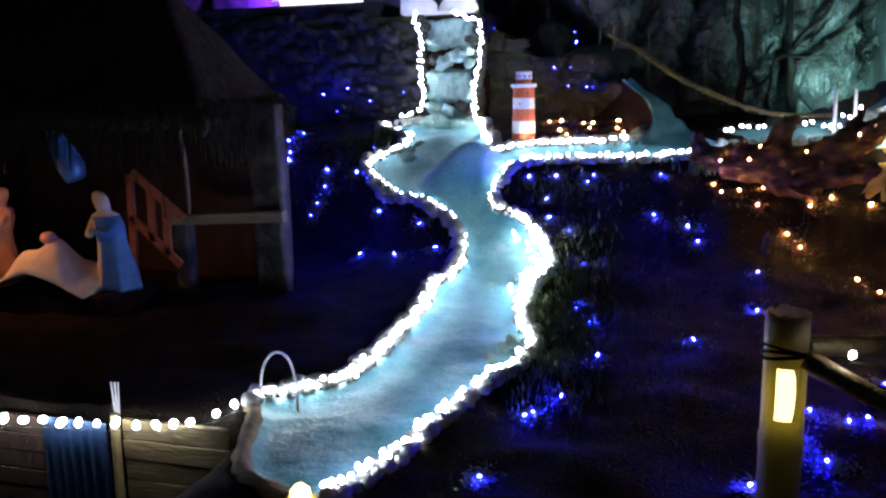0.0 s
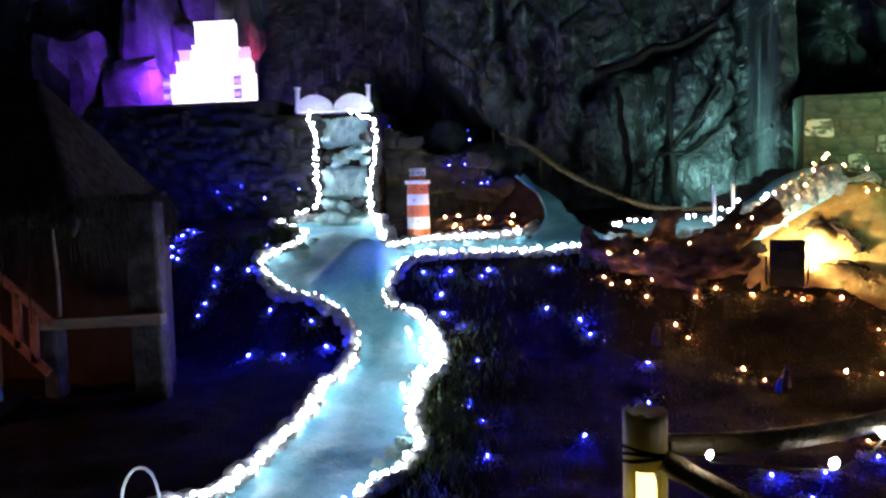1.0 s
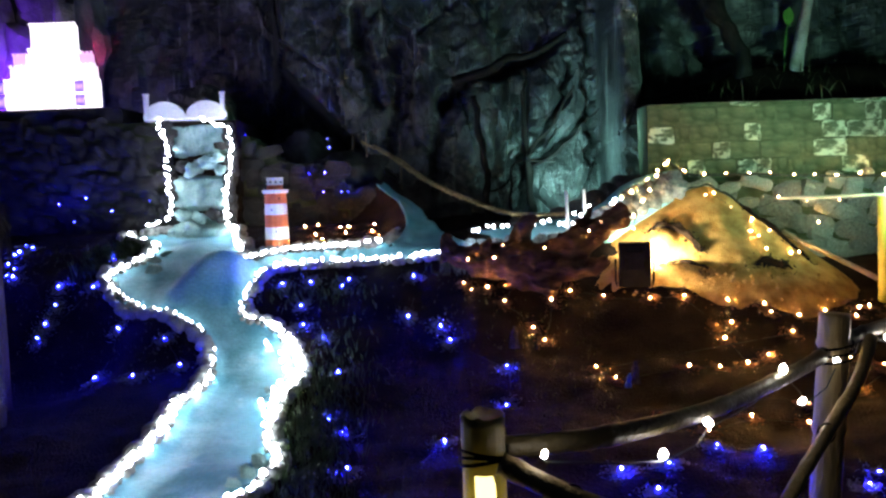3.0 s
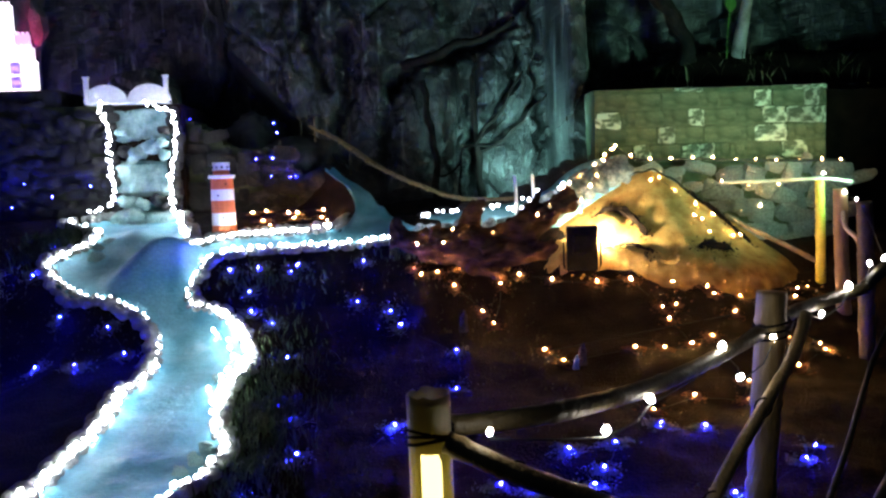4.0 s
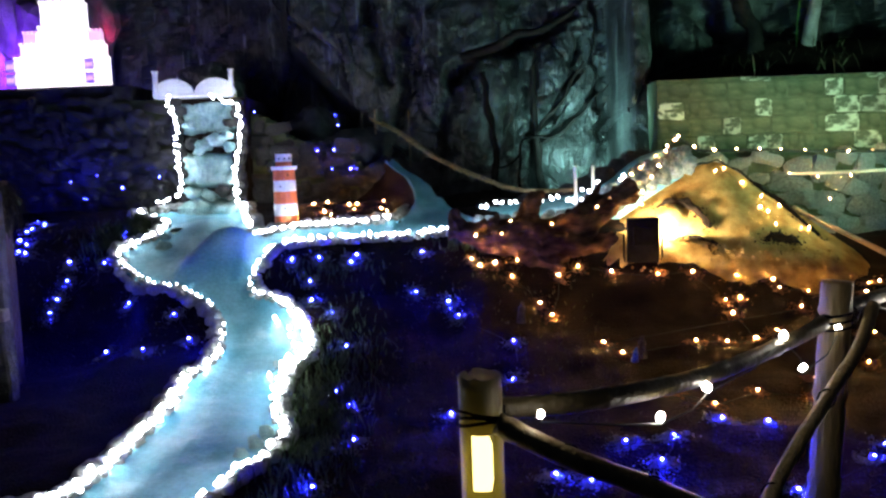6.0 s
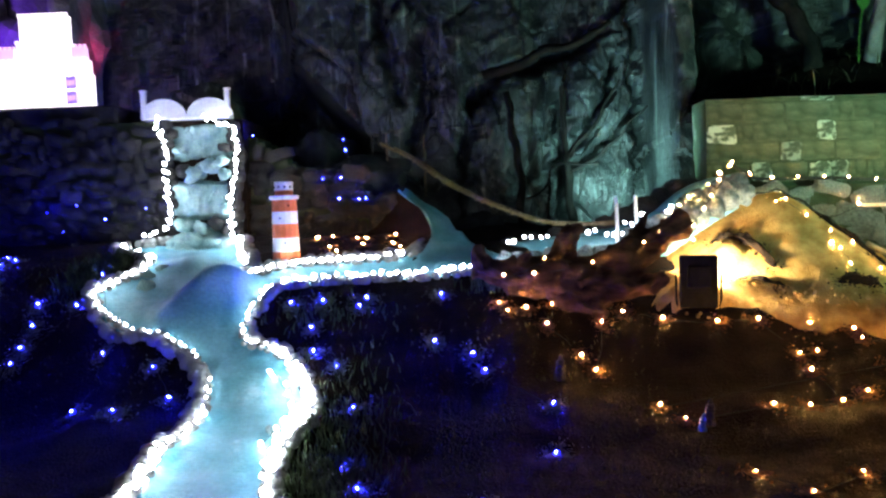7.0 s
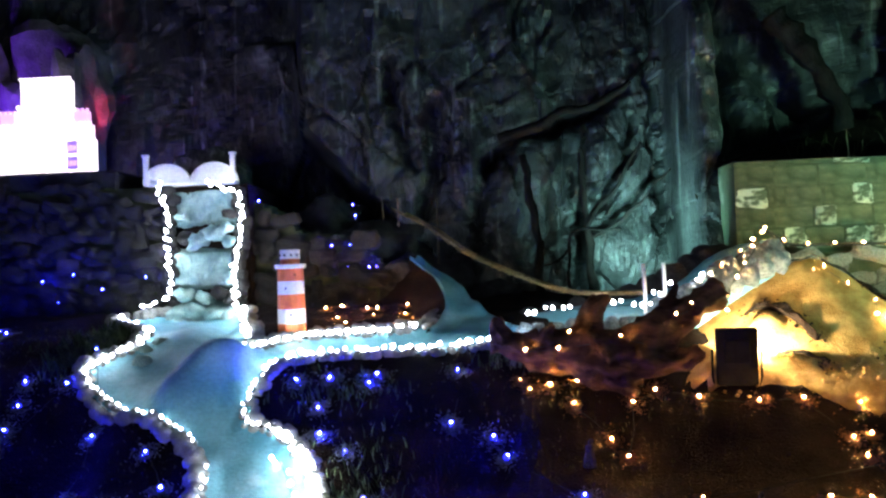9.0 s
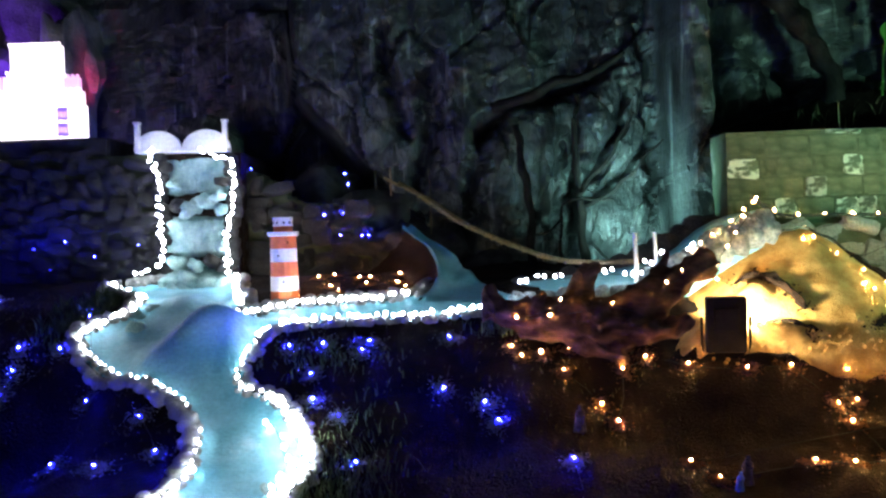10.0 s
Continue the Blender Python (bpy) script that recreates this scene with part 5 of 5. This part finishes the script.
def patch(cx, cy, sx, sy, n):
    return dry([(random.gauss(cx, sx), random.gauss(cy, sy)) for k in range(n)])


blades("grass", "dark green grass on the stream's bank", patch(-0.8, 4.5, 0.12, 0.45, 1300) + patch(-0.72, 3.6, 0.12, 0.3, 600) + patch(-2.82, 6.45, 0.1, 0.14, 800) + patch(-2.65, 6.85, 0.1, 0.14, 800) + patch(-1.1, 5.95, 0.2, 0.08, 160) + patch(0.05, 6.2, 0.1, 0.06, 220), 0.07, GRASS, lean=1.1)
field = dry([(random.uniform(-1.0, 0.9), random.uniform(2.6, 6.1)) for k in range(900)] + [(random.uniform(-3.6, -1.7), random.uniform(5.2, 7.0)) for k in range(900)])
blades("field_grass", "short sparse dry grass over the soil", field, 0.024, DRY_GRASS, lean=1.2)
roots = []
for k in range(120):
    x, y = random.uniform(2.2, 4.2), random.uniform(7.0, 7.6)
    roots.append((x, y, 2.14 + 0.25 * float(step(np.array(y), 6.95, 7.6)) * float(np.interp(x, [1.66, 2.4, 2.8, 5.2], [0.02, 0.8, 1.3, 1.4]))))
blades("bank_grass", "long dry grass hanging on the earth bank", roots, 0.15, DRY_GRASS, lean=1.6)

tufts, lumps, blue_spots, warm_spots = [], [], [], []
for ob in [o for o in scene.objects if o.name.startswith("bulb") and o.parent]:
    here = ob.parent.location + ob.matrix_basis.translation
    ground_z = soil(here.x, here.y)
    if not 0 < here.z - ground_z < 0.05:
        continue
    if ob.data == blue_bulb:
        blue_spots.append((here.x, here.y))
        # pale blades thinning outwards paint a halo round each blue bulb
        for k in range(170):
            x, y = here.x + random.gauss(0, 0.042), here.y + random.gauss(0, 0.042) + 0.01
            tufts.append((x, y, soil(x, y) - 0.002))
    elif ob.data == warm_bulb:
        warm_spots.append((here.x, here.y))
        # clods gather at each amber bulb to paint its glow
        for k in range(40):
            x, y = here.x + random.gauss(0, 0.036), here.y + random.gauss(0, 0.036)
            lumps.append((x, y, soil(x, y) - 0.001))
blades("bulb_grass", "low grass coloured pale to paint the halo round the blue bulbs", tufts[::3], 0.014, HALO_GRASS, lean=2.2)


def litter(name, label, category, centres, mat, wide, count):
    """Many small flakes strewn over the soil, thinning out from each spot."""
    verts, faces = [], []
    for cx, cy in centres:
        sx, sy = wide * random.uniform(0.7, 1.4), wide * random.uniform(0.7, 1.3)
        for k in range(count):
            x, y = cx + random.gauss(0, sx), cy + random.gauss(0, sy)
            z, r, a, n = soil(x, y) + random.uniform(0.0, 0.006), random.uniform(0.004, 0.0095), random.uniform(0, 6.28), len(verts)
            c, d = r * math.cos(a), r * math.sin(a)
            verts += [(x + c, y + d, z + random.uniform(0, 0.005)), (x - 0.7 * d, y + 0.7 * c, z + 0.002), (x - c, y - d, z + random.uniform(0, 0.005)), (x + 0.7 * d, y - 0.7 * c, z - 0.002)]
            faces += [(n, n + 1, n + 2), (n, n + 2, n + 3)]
    mesh = bpy.data.meshes.new(name)
    mesh.from_pydata(verts, [], faces)
    mesh.materials.append(mat)
    return tagged(new(name, mesh), label, category, kind="stuff")


# pale flakes stand in for the blue glow on the dark soil
litter("blue_halo_flakes", "pale flakes painting the halo on the soil round the blue bulbs", "leaf litter", blue_spots, HALO_GRASS, 0.032, 400)
# crumbs and clods below lighten the soil where the amber glow falls
litter("warm_halo_crumbs", "lighter red-brown crumbs painting the glow round the amber bulbs", "soil", warm_spots, HALO_CLOD, 0.026, 300)
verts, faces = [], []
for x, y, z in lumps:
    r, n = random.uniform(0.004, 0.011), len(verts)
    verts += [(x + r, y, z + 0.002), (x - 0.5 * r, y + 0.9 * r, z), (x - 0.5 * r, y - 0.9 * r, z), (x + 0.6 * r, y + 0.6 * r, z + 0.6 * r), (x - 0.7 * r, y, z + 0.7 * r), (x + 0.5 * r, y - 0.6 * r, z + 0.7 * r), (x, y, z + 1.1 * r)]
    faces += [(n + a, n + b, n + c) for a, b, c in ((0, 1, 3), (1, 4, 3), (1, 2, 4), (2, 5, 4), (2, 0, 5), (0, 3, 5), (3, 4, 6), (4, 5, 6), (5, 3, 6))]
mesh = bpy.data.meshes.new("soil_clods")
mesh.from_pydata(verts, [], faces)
mesh.materials.append(HALO_CLOD)
tagged(new("soil_clods", mesh), "lighter red-brown clods painting the glow round the amber bulbs", "clods", kind="stuff")

tree = thing("tree", "slim pale-barked young tree with a broad green leaf", "tree", at=(3.2, 7.5, 2.4))
bm = bmesh.new()
tube(bm, [(3.16, 7.5, 2.35), (3.2, 7.5, 2.66), (3.26, 7.5, 2.95), (3.34, 7.5, 3.4), (3.45, 7.55, 4.2)], [0.06, 0.055, 0.05, 0.045, 0.03], 10, 0.3)
part("trunk", bm, BARK, tree, smooth=True).matrix_basis = under(tree)
bm = bmesh.new()
tube(bm, glide([(3.05, 7.45, 2.4), (3.06, 7.45, 2.7), (3.1, 7.45, 3.0)], 10), 0.006, 6)
part("stem", bm, LEAF, tree).matrix_basis = under(tree)
for cx, cz, w, h, tilt in ((3.09, 2.95, 0.05, 0.16, 8), (3.3, 3.3, 0.04, 0.12, -40)):
    bm = bmesh.new()
    prev = None
    for k in range(9):
        u = k / 8
        ww = w * math.sin(math.pi * min(u * 0.9 + 0.06, 1)) + 0.001
        p = [bm.verts.new((-ww, 0.02 * u, h * (u - 0.5))), bm.verts.new((0, 0.02 * u + 0.012, h * (u - 0.5))), bm.verts.new((ww, 0.02 * u, h * (u - 0.5)))]
        if prev:
            bm.faces.new((prev[0], prev[1], p[1], p[0]))
            bm.faces.new((prev[1], prev[2], p[2], p[1]))
        prev = p
    leaf = part("leaf", bm, LEAF, tree, smooth=True)
    leaf.matrix_basis = under(tree) @ Matrix.Translation((cx, 7.44, cz)) @ pose(0, 0, 0, 0, tilt, 0)

# ---- the stable ----
stable = thing("stable", "small open stable with a thatched roof and stone pillar", "stable", at=(-3.6, 4.7, 0.2))


def stable_part(name, bm, mat, label="", smooth=False):
    ob = part(name, bm, mat, stable, label, smooth)
    ob.matrix_basis = under(stable)
    return ob


bm = bmesh.new()
box(bm, -2.88, 4.55, 0.1, -2.67, 4.66, 1.45, 0.012)
bmesh.ops.subdivide_edges(bm, edges=list(bm.edges), cuts=5, use_grid_fill=True)
for v in bm.verts:
    v.co += Vector((noise.noise(v.co * 7), noise.noise(v.co * 7 + Vector((4, 0, 0))), 0)) * 0.018
stable_part("pillar", bm, PILLAR_STONE, "rough plastered stone pillar")
bm = bmesh.new()
box(bm, -3.46, 4.5, 0.1, -3.36, 4.62, 0.7, 0.008)
stable_part("low_post", bm, PILLAR_STONE)
bm = bmesh.new()
cane(bm, [(-3.34, 4.52, 0.65), (-3.33, 4.52, 1.0), (-3.36, 4.5, 1.5)], 0.012, 0.012)
stable_part("pole", bm, BEAM_WOOD)
bm = bmesh.new()
box(bm, -3.46, 4.47, 0.68, -2.62, 4.545, 0.75, 0.006)
bmesh.ops.rotate(bm, verts=list(bm.verts), cent=(-3.0, 4.5, 0.71), matrix=Matrix.Rotation(radians(-3), 3, "Y"))
stable_part("beam", bm, BEAM_WOOD, "pale squared cross beam")
bm = bmesh.new()
box(bm, -6.2, 4.95, 0.1, -2.85, 5.05, 1.5)
stable_part("back_wall", bm, STABLE_WOOD)
bm = bmesh.new()
box(bm, -6.2, 4.0, 0.1, -6.1, 4.95, 1.5)
stable_part("side_wall", bm, STABLE_WOOD)
# roof: a hipped mass of thatch with a ragged eave
RX, RY = np.linspace(-6.6, -2.8, 70), np.linspace(3.95, 5.12, 40)
gx, gy = np.meshgrid(RX, RY)
edge = np.minimum.reduce([(-2.84 - gx) * 1.4, (gy - 3.98) * 1.45, (5.1 - gy) * 1.6, (gx + 6.6) * 1.1])
top = 1.42 + np.clip(edge, -0.05, 0.82) + 0.03 * ripple(gx, gy, 4, 3.0) + 0.012 * ripple(gx, gy, 22, 7.0)
roof = sheet("roof", RX, RY, top, THATCH, stable)
roof.matrix_basis = under(stable)
solid = roof.modifiers.new("thick", "SOLIDIFY")
solid.thickness, solid.offset = 0.1, -1
verts, faces = [], []
for k in range(2600):
    if k % 5 < 3:
        x, y, ax, ay = random.uniform(-6.4, -2.84), random.uniform(3.95, 4.1), 0, -1
    else:
        x, y, ax, ay = random.uniform(-2.92, -2.8), random.uniform(4.0, 5.05), 1, 0
    z, h, w = 1.45 + random.uniform(-0.04, 0.05), random.choice((0.08, 0.12, 0.16, 0.3)) * random.uniform(0.6, 1.2), random.uniform(0.002, 0.005)
    o = random.uniform(0.0, 0.06)
    n = len(verts)
    jx = random.uniform(-0.03, 0.03)
    verts += [(x - w, y, z), (x + w, y + w * ax, z), (x + w + ax * o + jx, y + ay * o + w * ax, z - h), (x - w + ax * o + jx, y + ay * o, z - h)]
    faces.append((n, n + 1, n + 2, n + 3))
mesh = bpy.data.meshes.new("fringe")
mesh.from_pydata(verts, [], faces)
mesh.materials.append(THATCH)
fringe = new("fringe", mesh)
fringe.parent = stable
tagged(fringe, "ragged straw hanging from the eave", kind="stuff")
fringe.matrix_basis = under(stable)
for x, z0, z1 in ((-3.32, 0.75, 1.4), (-3.52, 0.82, 1.42), (-4.2, 1.1, 1.42), (-2.95, 1.12, 1.4)):
    vine([(x, 4.25, z1), (x + 0.02, 4.24, (z0 + z1) / 2), (x - 0.01, 4.25, z0)], 0.004, 0.003, "dry tendril hanging from the thatched eave")

ladder = thing("ladder", "red-brown wooden hurdle leaning inside the stable", "hurdle", at=(-3.6, 4.45, 0.25))
for x0, z0, x1, z1 in ((-3.68, 1.02, -3.32, 0.72), (-3.72, 0.72, -3.36, 0.4), (-3.7, 1.0, -3.72, 0.3), (-3.55, 0.9, -3.56, 0.55), (-3.44, 0.8, -3.45, 0.46)):
    bm = bmesh.new()
    d = Vector((x1 - x0, 0, z1 - z0))
    box(bm, 0, -0.012, -0.028, d.length, 0.012, 0.028, 0.004)
    bar = part("bar", bm, RED_WOOD, ladder)
    bar.matrix_basis = under(ladder) @ Matrix.Translation((x0, 4.42, z0)) @ pose(0, 0, 0, 0, math.degrees(math.atan2(-d.z, d.x)), 0)


def statue(name, label, at, height, wide, mat, bow=0.0, seed=0, veil=None):
    """A small plain draped plaster figure."""
    bm = bmesh.new()
    outline = [(0.5, 0.0), (0.52, 0.05), (0.46, 0.25), (0.36, 0.5), (0.4, 0.66), (0.34, 0.76), (0.17, 0.8), (0.19, 0.86), (0.2, 0.92), (0.14, 0.98), (0.03, 1.0)]
    lathe(bm, [(r * wide, h * height) for r, h in outline], 18)
    bmesh.ops.subdivide_edges(bm, edges=list(bm.edges), cuts=1, use_grid_fill=True)
    for v in bm.verts:
        a = math.atan2(v.co.y, v.co.x)
        u = v.co.z / height
        fold = 1 + (0.1 * math.sin(a * 6 + seed) + 0.06 * math.sin(a * 11 + u * 4)) * (1 - min(u, 0.75))
        v.co.x *= fold
        v.co.y *= fold * 0.8
        v.co.x += bow * u * u
    for s in (-1, 1):
        tube(bm, [(s * wide * 0.3 + bow * 0.45, -wide * 0.1, height * 0.7), (s * wide * 0.25 + bow * 0.5, -wide * 0.35, height * 0.58), (bow * 0.8, -wide * 0.45, height * 0.63)], [wide * 0.11, wide * 0.1, wide * 0.05], 8)
    ob = part(name, bm, mat, smooth=True)
    if veil:
        ob.data.materials.append(veil)
        for f in ob.data.polygons:
            c = f.center
            f.material_index = 1 if c.z > 0.74 * height or (c.x < -wide * 0.05 + bow * (c.z / height) ** 2 - 0.03 and c.z > 0.1 * height) else 0
    ob.location = at
    return tagged(ob, label, "statue", group="stable figures")


bm = bmesh.new()
box(bm, -5.6, 3.86, 0.12, -3.5, 4.4, 0.3, 0.02)
bmesh.ops.subdivide_edges(bm, edges=list(bm.edges), cuts=6, use_grid_fill=True)
for v in bm.verts:
    v.co += Vector((noise.noise(v.co * 4), noise.noise(v.co * 4 + Vector((7, 0, 0))), noise.noise(v.co * 5))) * 0.03
stable_part("raised_floor", bm, SOIL)
statue("statue", "kneeling plaster figure in a blue mantle beside the crib", (-3.62, 4.12, 0.3), 0.63, 0.27, BLUE_PAINT, -0.1, 1, CLOTH)
statue("statue", "bowed plaster figure in a pale pink robe beside the crib", (-4.66, 4.2, 0.3), 0.63, 0.3, PINK_PAINT, 0.12, 2)
bm = bmesh.new()
bmesh.ops.create_grid(bm, x_segments=30, y_segments=22, size=0.5)
for v in bm.verts:
    x, y = v.co.x * 2, v.co.y * 2
    fold = 0.03 * math.sin(x * 9 + y * 3) + 0.02 * noise.noise(Vector((x * 3, y * 3, 1)))
    v.co = Vector((x * 0.4, y * 0.22, 0.3 * max(0.0, 1 - abs(x) ** 1.3) * (1 - 0.55 * abs(y) ** 2) + fold * (1 - max(abs(x), abs(y)) ** 3)))
ob = part("crib_cloth", bm, CLOTH, smooth=True)
ob.location = (-4.07, 4.05, 0.31)
tagged(ob, "cream cloth draped over a low crib, lit orange", "cloth")
solid = ob.modifiers.new("thick", "SOLIDIFY")
solid.thickness = 0.01
bm = lump(4, 12, 8, 0.1, 0.8)
for v in bm.verts:
    v.co *= 0.052
tagged(part("statue", bm, PINK_PAINT, smooth=True), "small plaster child lying on the crib cloth", "statue", group="stable figures").location = (-4.07, 4.05, 0.63)
bm = bmesh.new()
tube(bm, [(-4.2, 4.3, 1.36), (-4.14, 4.28, 1.27), (-4.08, 4.27, 1.18), (-4.02, 4.26, 1.06), (-3.98, 4.25, 0.99)], [0.03, 0.045, 0.07, 0.085, 0.06], 12, 0.2)
tagged(part("statue", bm, BLUE_PAINT, smooth=True), "small plaster angel hanging under the stable roof", "statue", group="stable figures")
bm = bmesh.new()
tube(bm, [(-4.19, 4.3, 1.36), (-4.25, 4.3, 1.5), (-4.25, 4.32, 1.62)], 0.002, 4)
tagged(part("hanging_cord", bm, CABLE), "thin dark cord under the stable roof", "cord")
scatter(None, warm_bulb, "single amber bulb hung under the stable eave", "amber strings", place=[(-3.08, 4.32, 1.38)])

# ---- low board wall in front of the stable ----
boards = thing("board_wall", "low wall of brown boards with a corner post", "board wall", at=(-2.3, 2.7, -0.4))
for k in range(6):
    bm = bmesh.new()
    box(bm, -2.56, 2.69 + 0.004 * (k % 2), -0.46 + 0.096 * k, -2.02, 2.72, -0.368 + 0.096 * k, 0.004)
    part("board", bm, BROWN_BOARD, boards).matrix_basis = under(boards)
bm = bmesh.new()
cane(bm, [(-2.6, 2.68, -0.5), (-2.59, 2.68, -0.1), (-2.58, 2.68, 0.14)], 0.022, 0.02)
part("post", bm, BAMBOO, boards, smooth=True).matrix_basis = under(boards)
for k in range(6):
    bm = bmesh.new()
    box(bm, -3.95, 2.69 + 0.004 * (k % 2), -0.46 + 0.09 * k, -2.64, 2.72, -0.374 + 0.09 * k, 0.004)
    part("board", bm, STABLE_WOOD, boards).matrix_basis = under(boards)
panel = thing("tarpaulin", "dark blue tarpaulin hung below the white bulbs", "tarpaulin", at=(-3.0, 2.7, -0.4))
bm = bmesh.new()
bmesh.ops.create_grid(bm, x_segments=30, y_segments=14, size=0.5)
for v in bm.verts:
    v.co = Vector((-2.79 + v.co.x * 0.34, 2.66 + 0.015 * math.sin(v.co.x * 40) * (0.6 - v.co.y), -0.18 + v.co.y * 0.56))
part("cloth", bm, BLUE_PANEL, panel, smooth=True).matrix_basis = under(panel)
bm = bmesh.new()
tube(bm, glide([(-2.03, 3.0, 0.12), (-2.01, 3.0, 0.28), (-1.95, 3.0, 0.365), (-1.88, 3.0, 0.35), (-1.84, 2.99, 0.24), (-1.83, 2.98, 0.1)], 24), 0.006, 6)
tagged(part("wire_hoop", bm, WHITE_CARD), "thin white hoop arching over the stream's edge", "hoop")
for dx in (-0.02, 0.0, 0.018):
    bm = bmesh.new()
    tube(bm, [(-2.63 + dx * 0.5, 2.76, 0.1), (-2.62 + dx, 2.75, 0.26)], [0.004, 0.003], 6)
    tagged(part("small_stake", bm, WHITE_CARD), "small white stake by the board wall", "stake", group="small stakes")
bm = bmesh.new()
tube(bm, glide([(-2.08, 2.99, 0.1), (-2.0, 2.88, 0.1), (-1.8, 2.42, 0.085), (-1.48, 2.24, 0.08), (-1.36, 2.3, 0.08)], 40), 0.042, 9, 0.5)
tagged(part("stream_sill", bm, BROWN_BOARD, smooth=True), "rough brown log across the stream's mouth", "log")
stub = thing("bamboo_lantern", "short bamboo lantern glowing yellow beside the stream's mouth", "lantern", at=(-1.3, 1.92, 0.06))
bm = bmesh.new()
lathe(bm, [(0.05, 0.0), (0.05, 0.14), (0.054, 0.15), (0.05, 0.16), (0.05, 0.24), (0.042, 0.24), (0.042, 0.16)], 18)
part("cane", bm, BAMBOO, stub, smooth=True)
bm = bmesh.new()
lathe(bm, [(0.03, 0.17), (0.036, 0.22), (0.03, 0.27), (0.01, 0.29)], 14)
part("lamp", bm, GLOW_STUB, stub, smooth=True)

# small plaster figures on the soil
for x, y, h, mat in ((0.38, 5.36, 0.15, PILLAR_STONE), (1.07, 4.85, 0.14, PILLAR_STONE), (1.02, 4.8, 0.09, BLUE_PAINT)):
    statue("statue", "small plaster shepherd standing on the dark soil", (x, y, high(x, y) - 0.005), h, h * 0.42, mat, 0.01, x * 9)["group"] = "shepherd figures"

# boulders and a pillar of rock behind the castle
for k, (x, y, z, rx, rz) in enumerate(((-4.8, 8.45, 3.05, 0.3, 0.8), (-4.35, 8.6, 2.7, 0.4, 0.6), (-4.95, 8.35, 2.5, 0.45, 0.4), (-5.75, 8.3, 2.7, 0.5, 0.6), (-3.8, 8.45, 2.85, 0.15, 0.75), (-4.1, 8.75, 3.3, 0.5, 0.6), (-2.6, 8.5, 2.3, 0.35, 0.3))):
    bm = lump(k + 21, 18, 12, 0.4, 1.0, 0.75)
    for v in bm.verts:
        v.co += v.co * 0.12 * noise.noise(v.co * 3 + Vector((k, 0, 0)))
        v.co = Vector((v.co.x * rx, v.co.y * 0.3, v.co.z * rz))
    ob = part("boulder", bm, PILLAR_ROCK if k < 6 else ROCK)
    ob.matrix_basis = Matrix.Translation((x, y, z)) @ pose(0, 0, 0, 0, 0 if k == 4 else 18 * math.sin(k * 2.1), 0)
    tagged(ob, "tall grey boulder behind the castle, lit violet" if k < 4 or k == 5 else "grey rock pillar behind the castle", "boulder", group="boulders behind the castle")
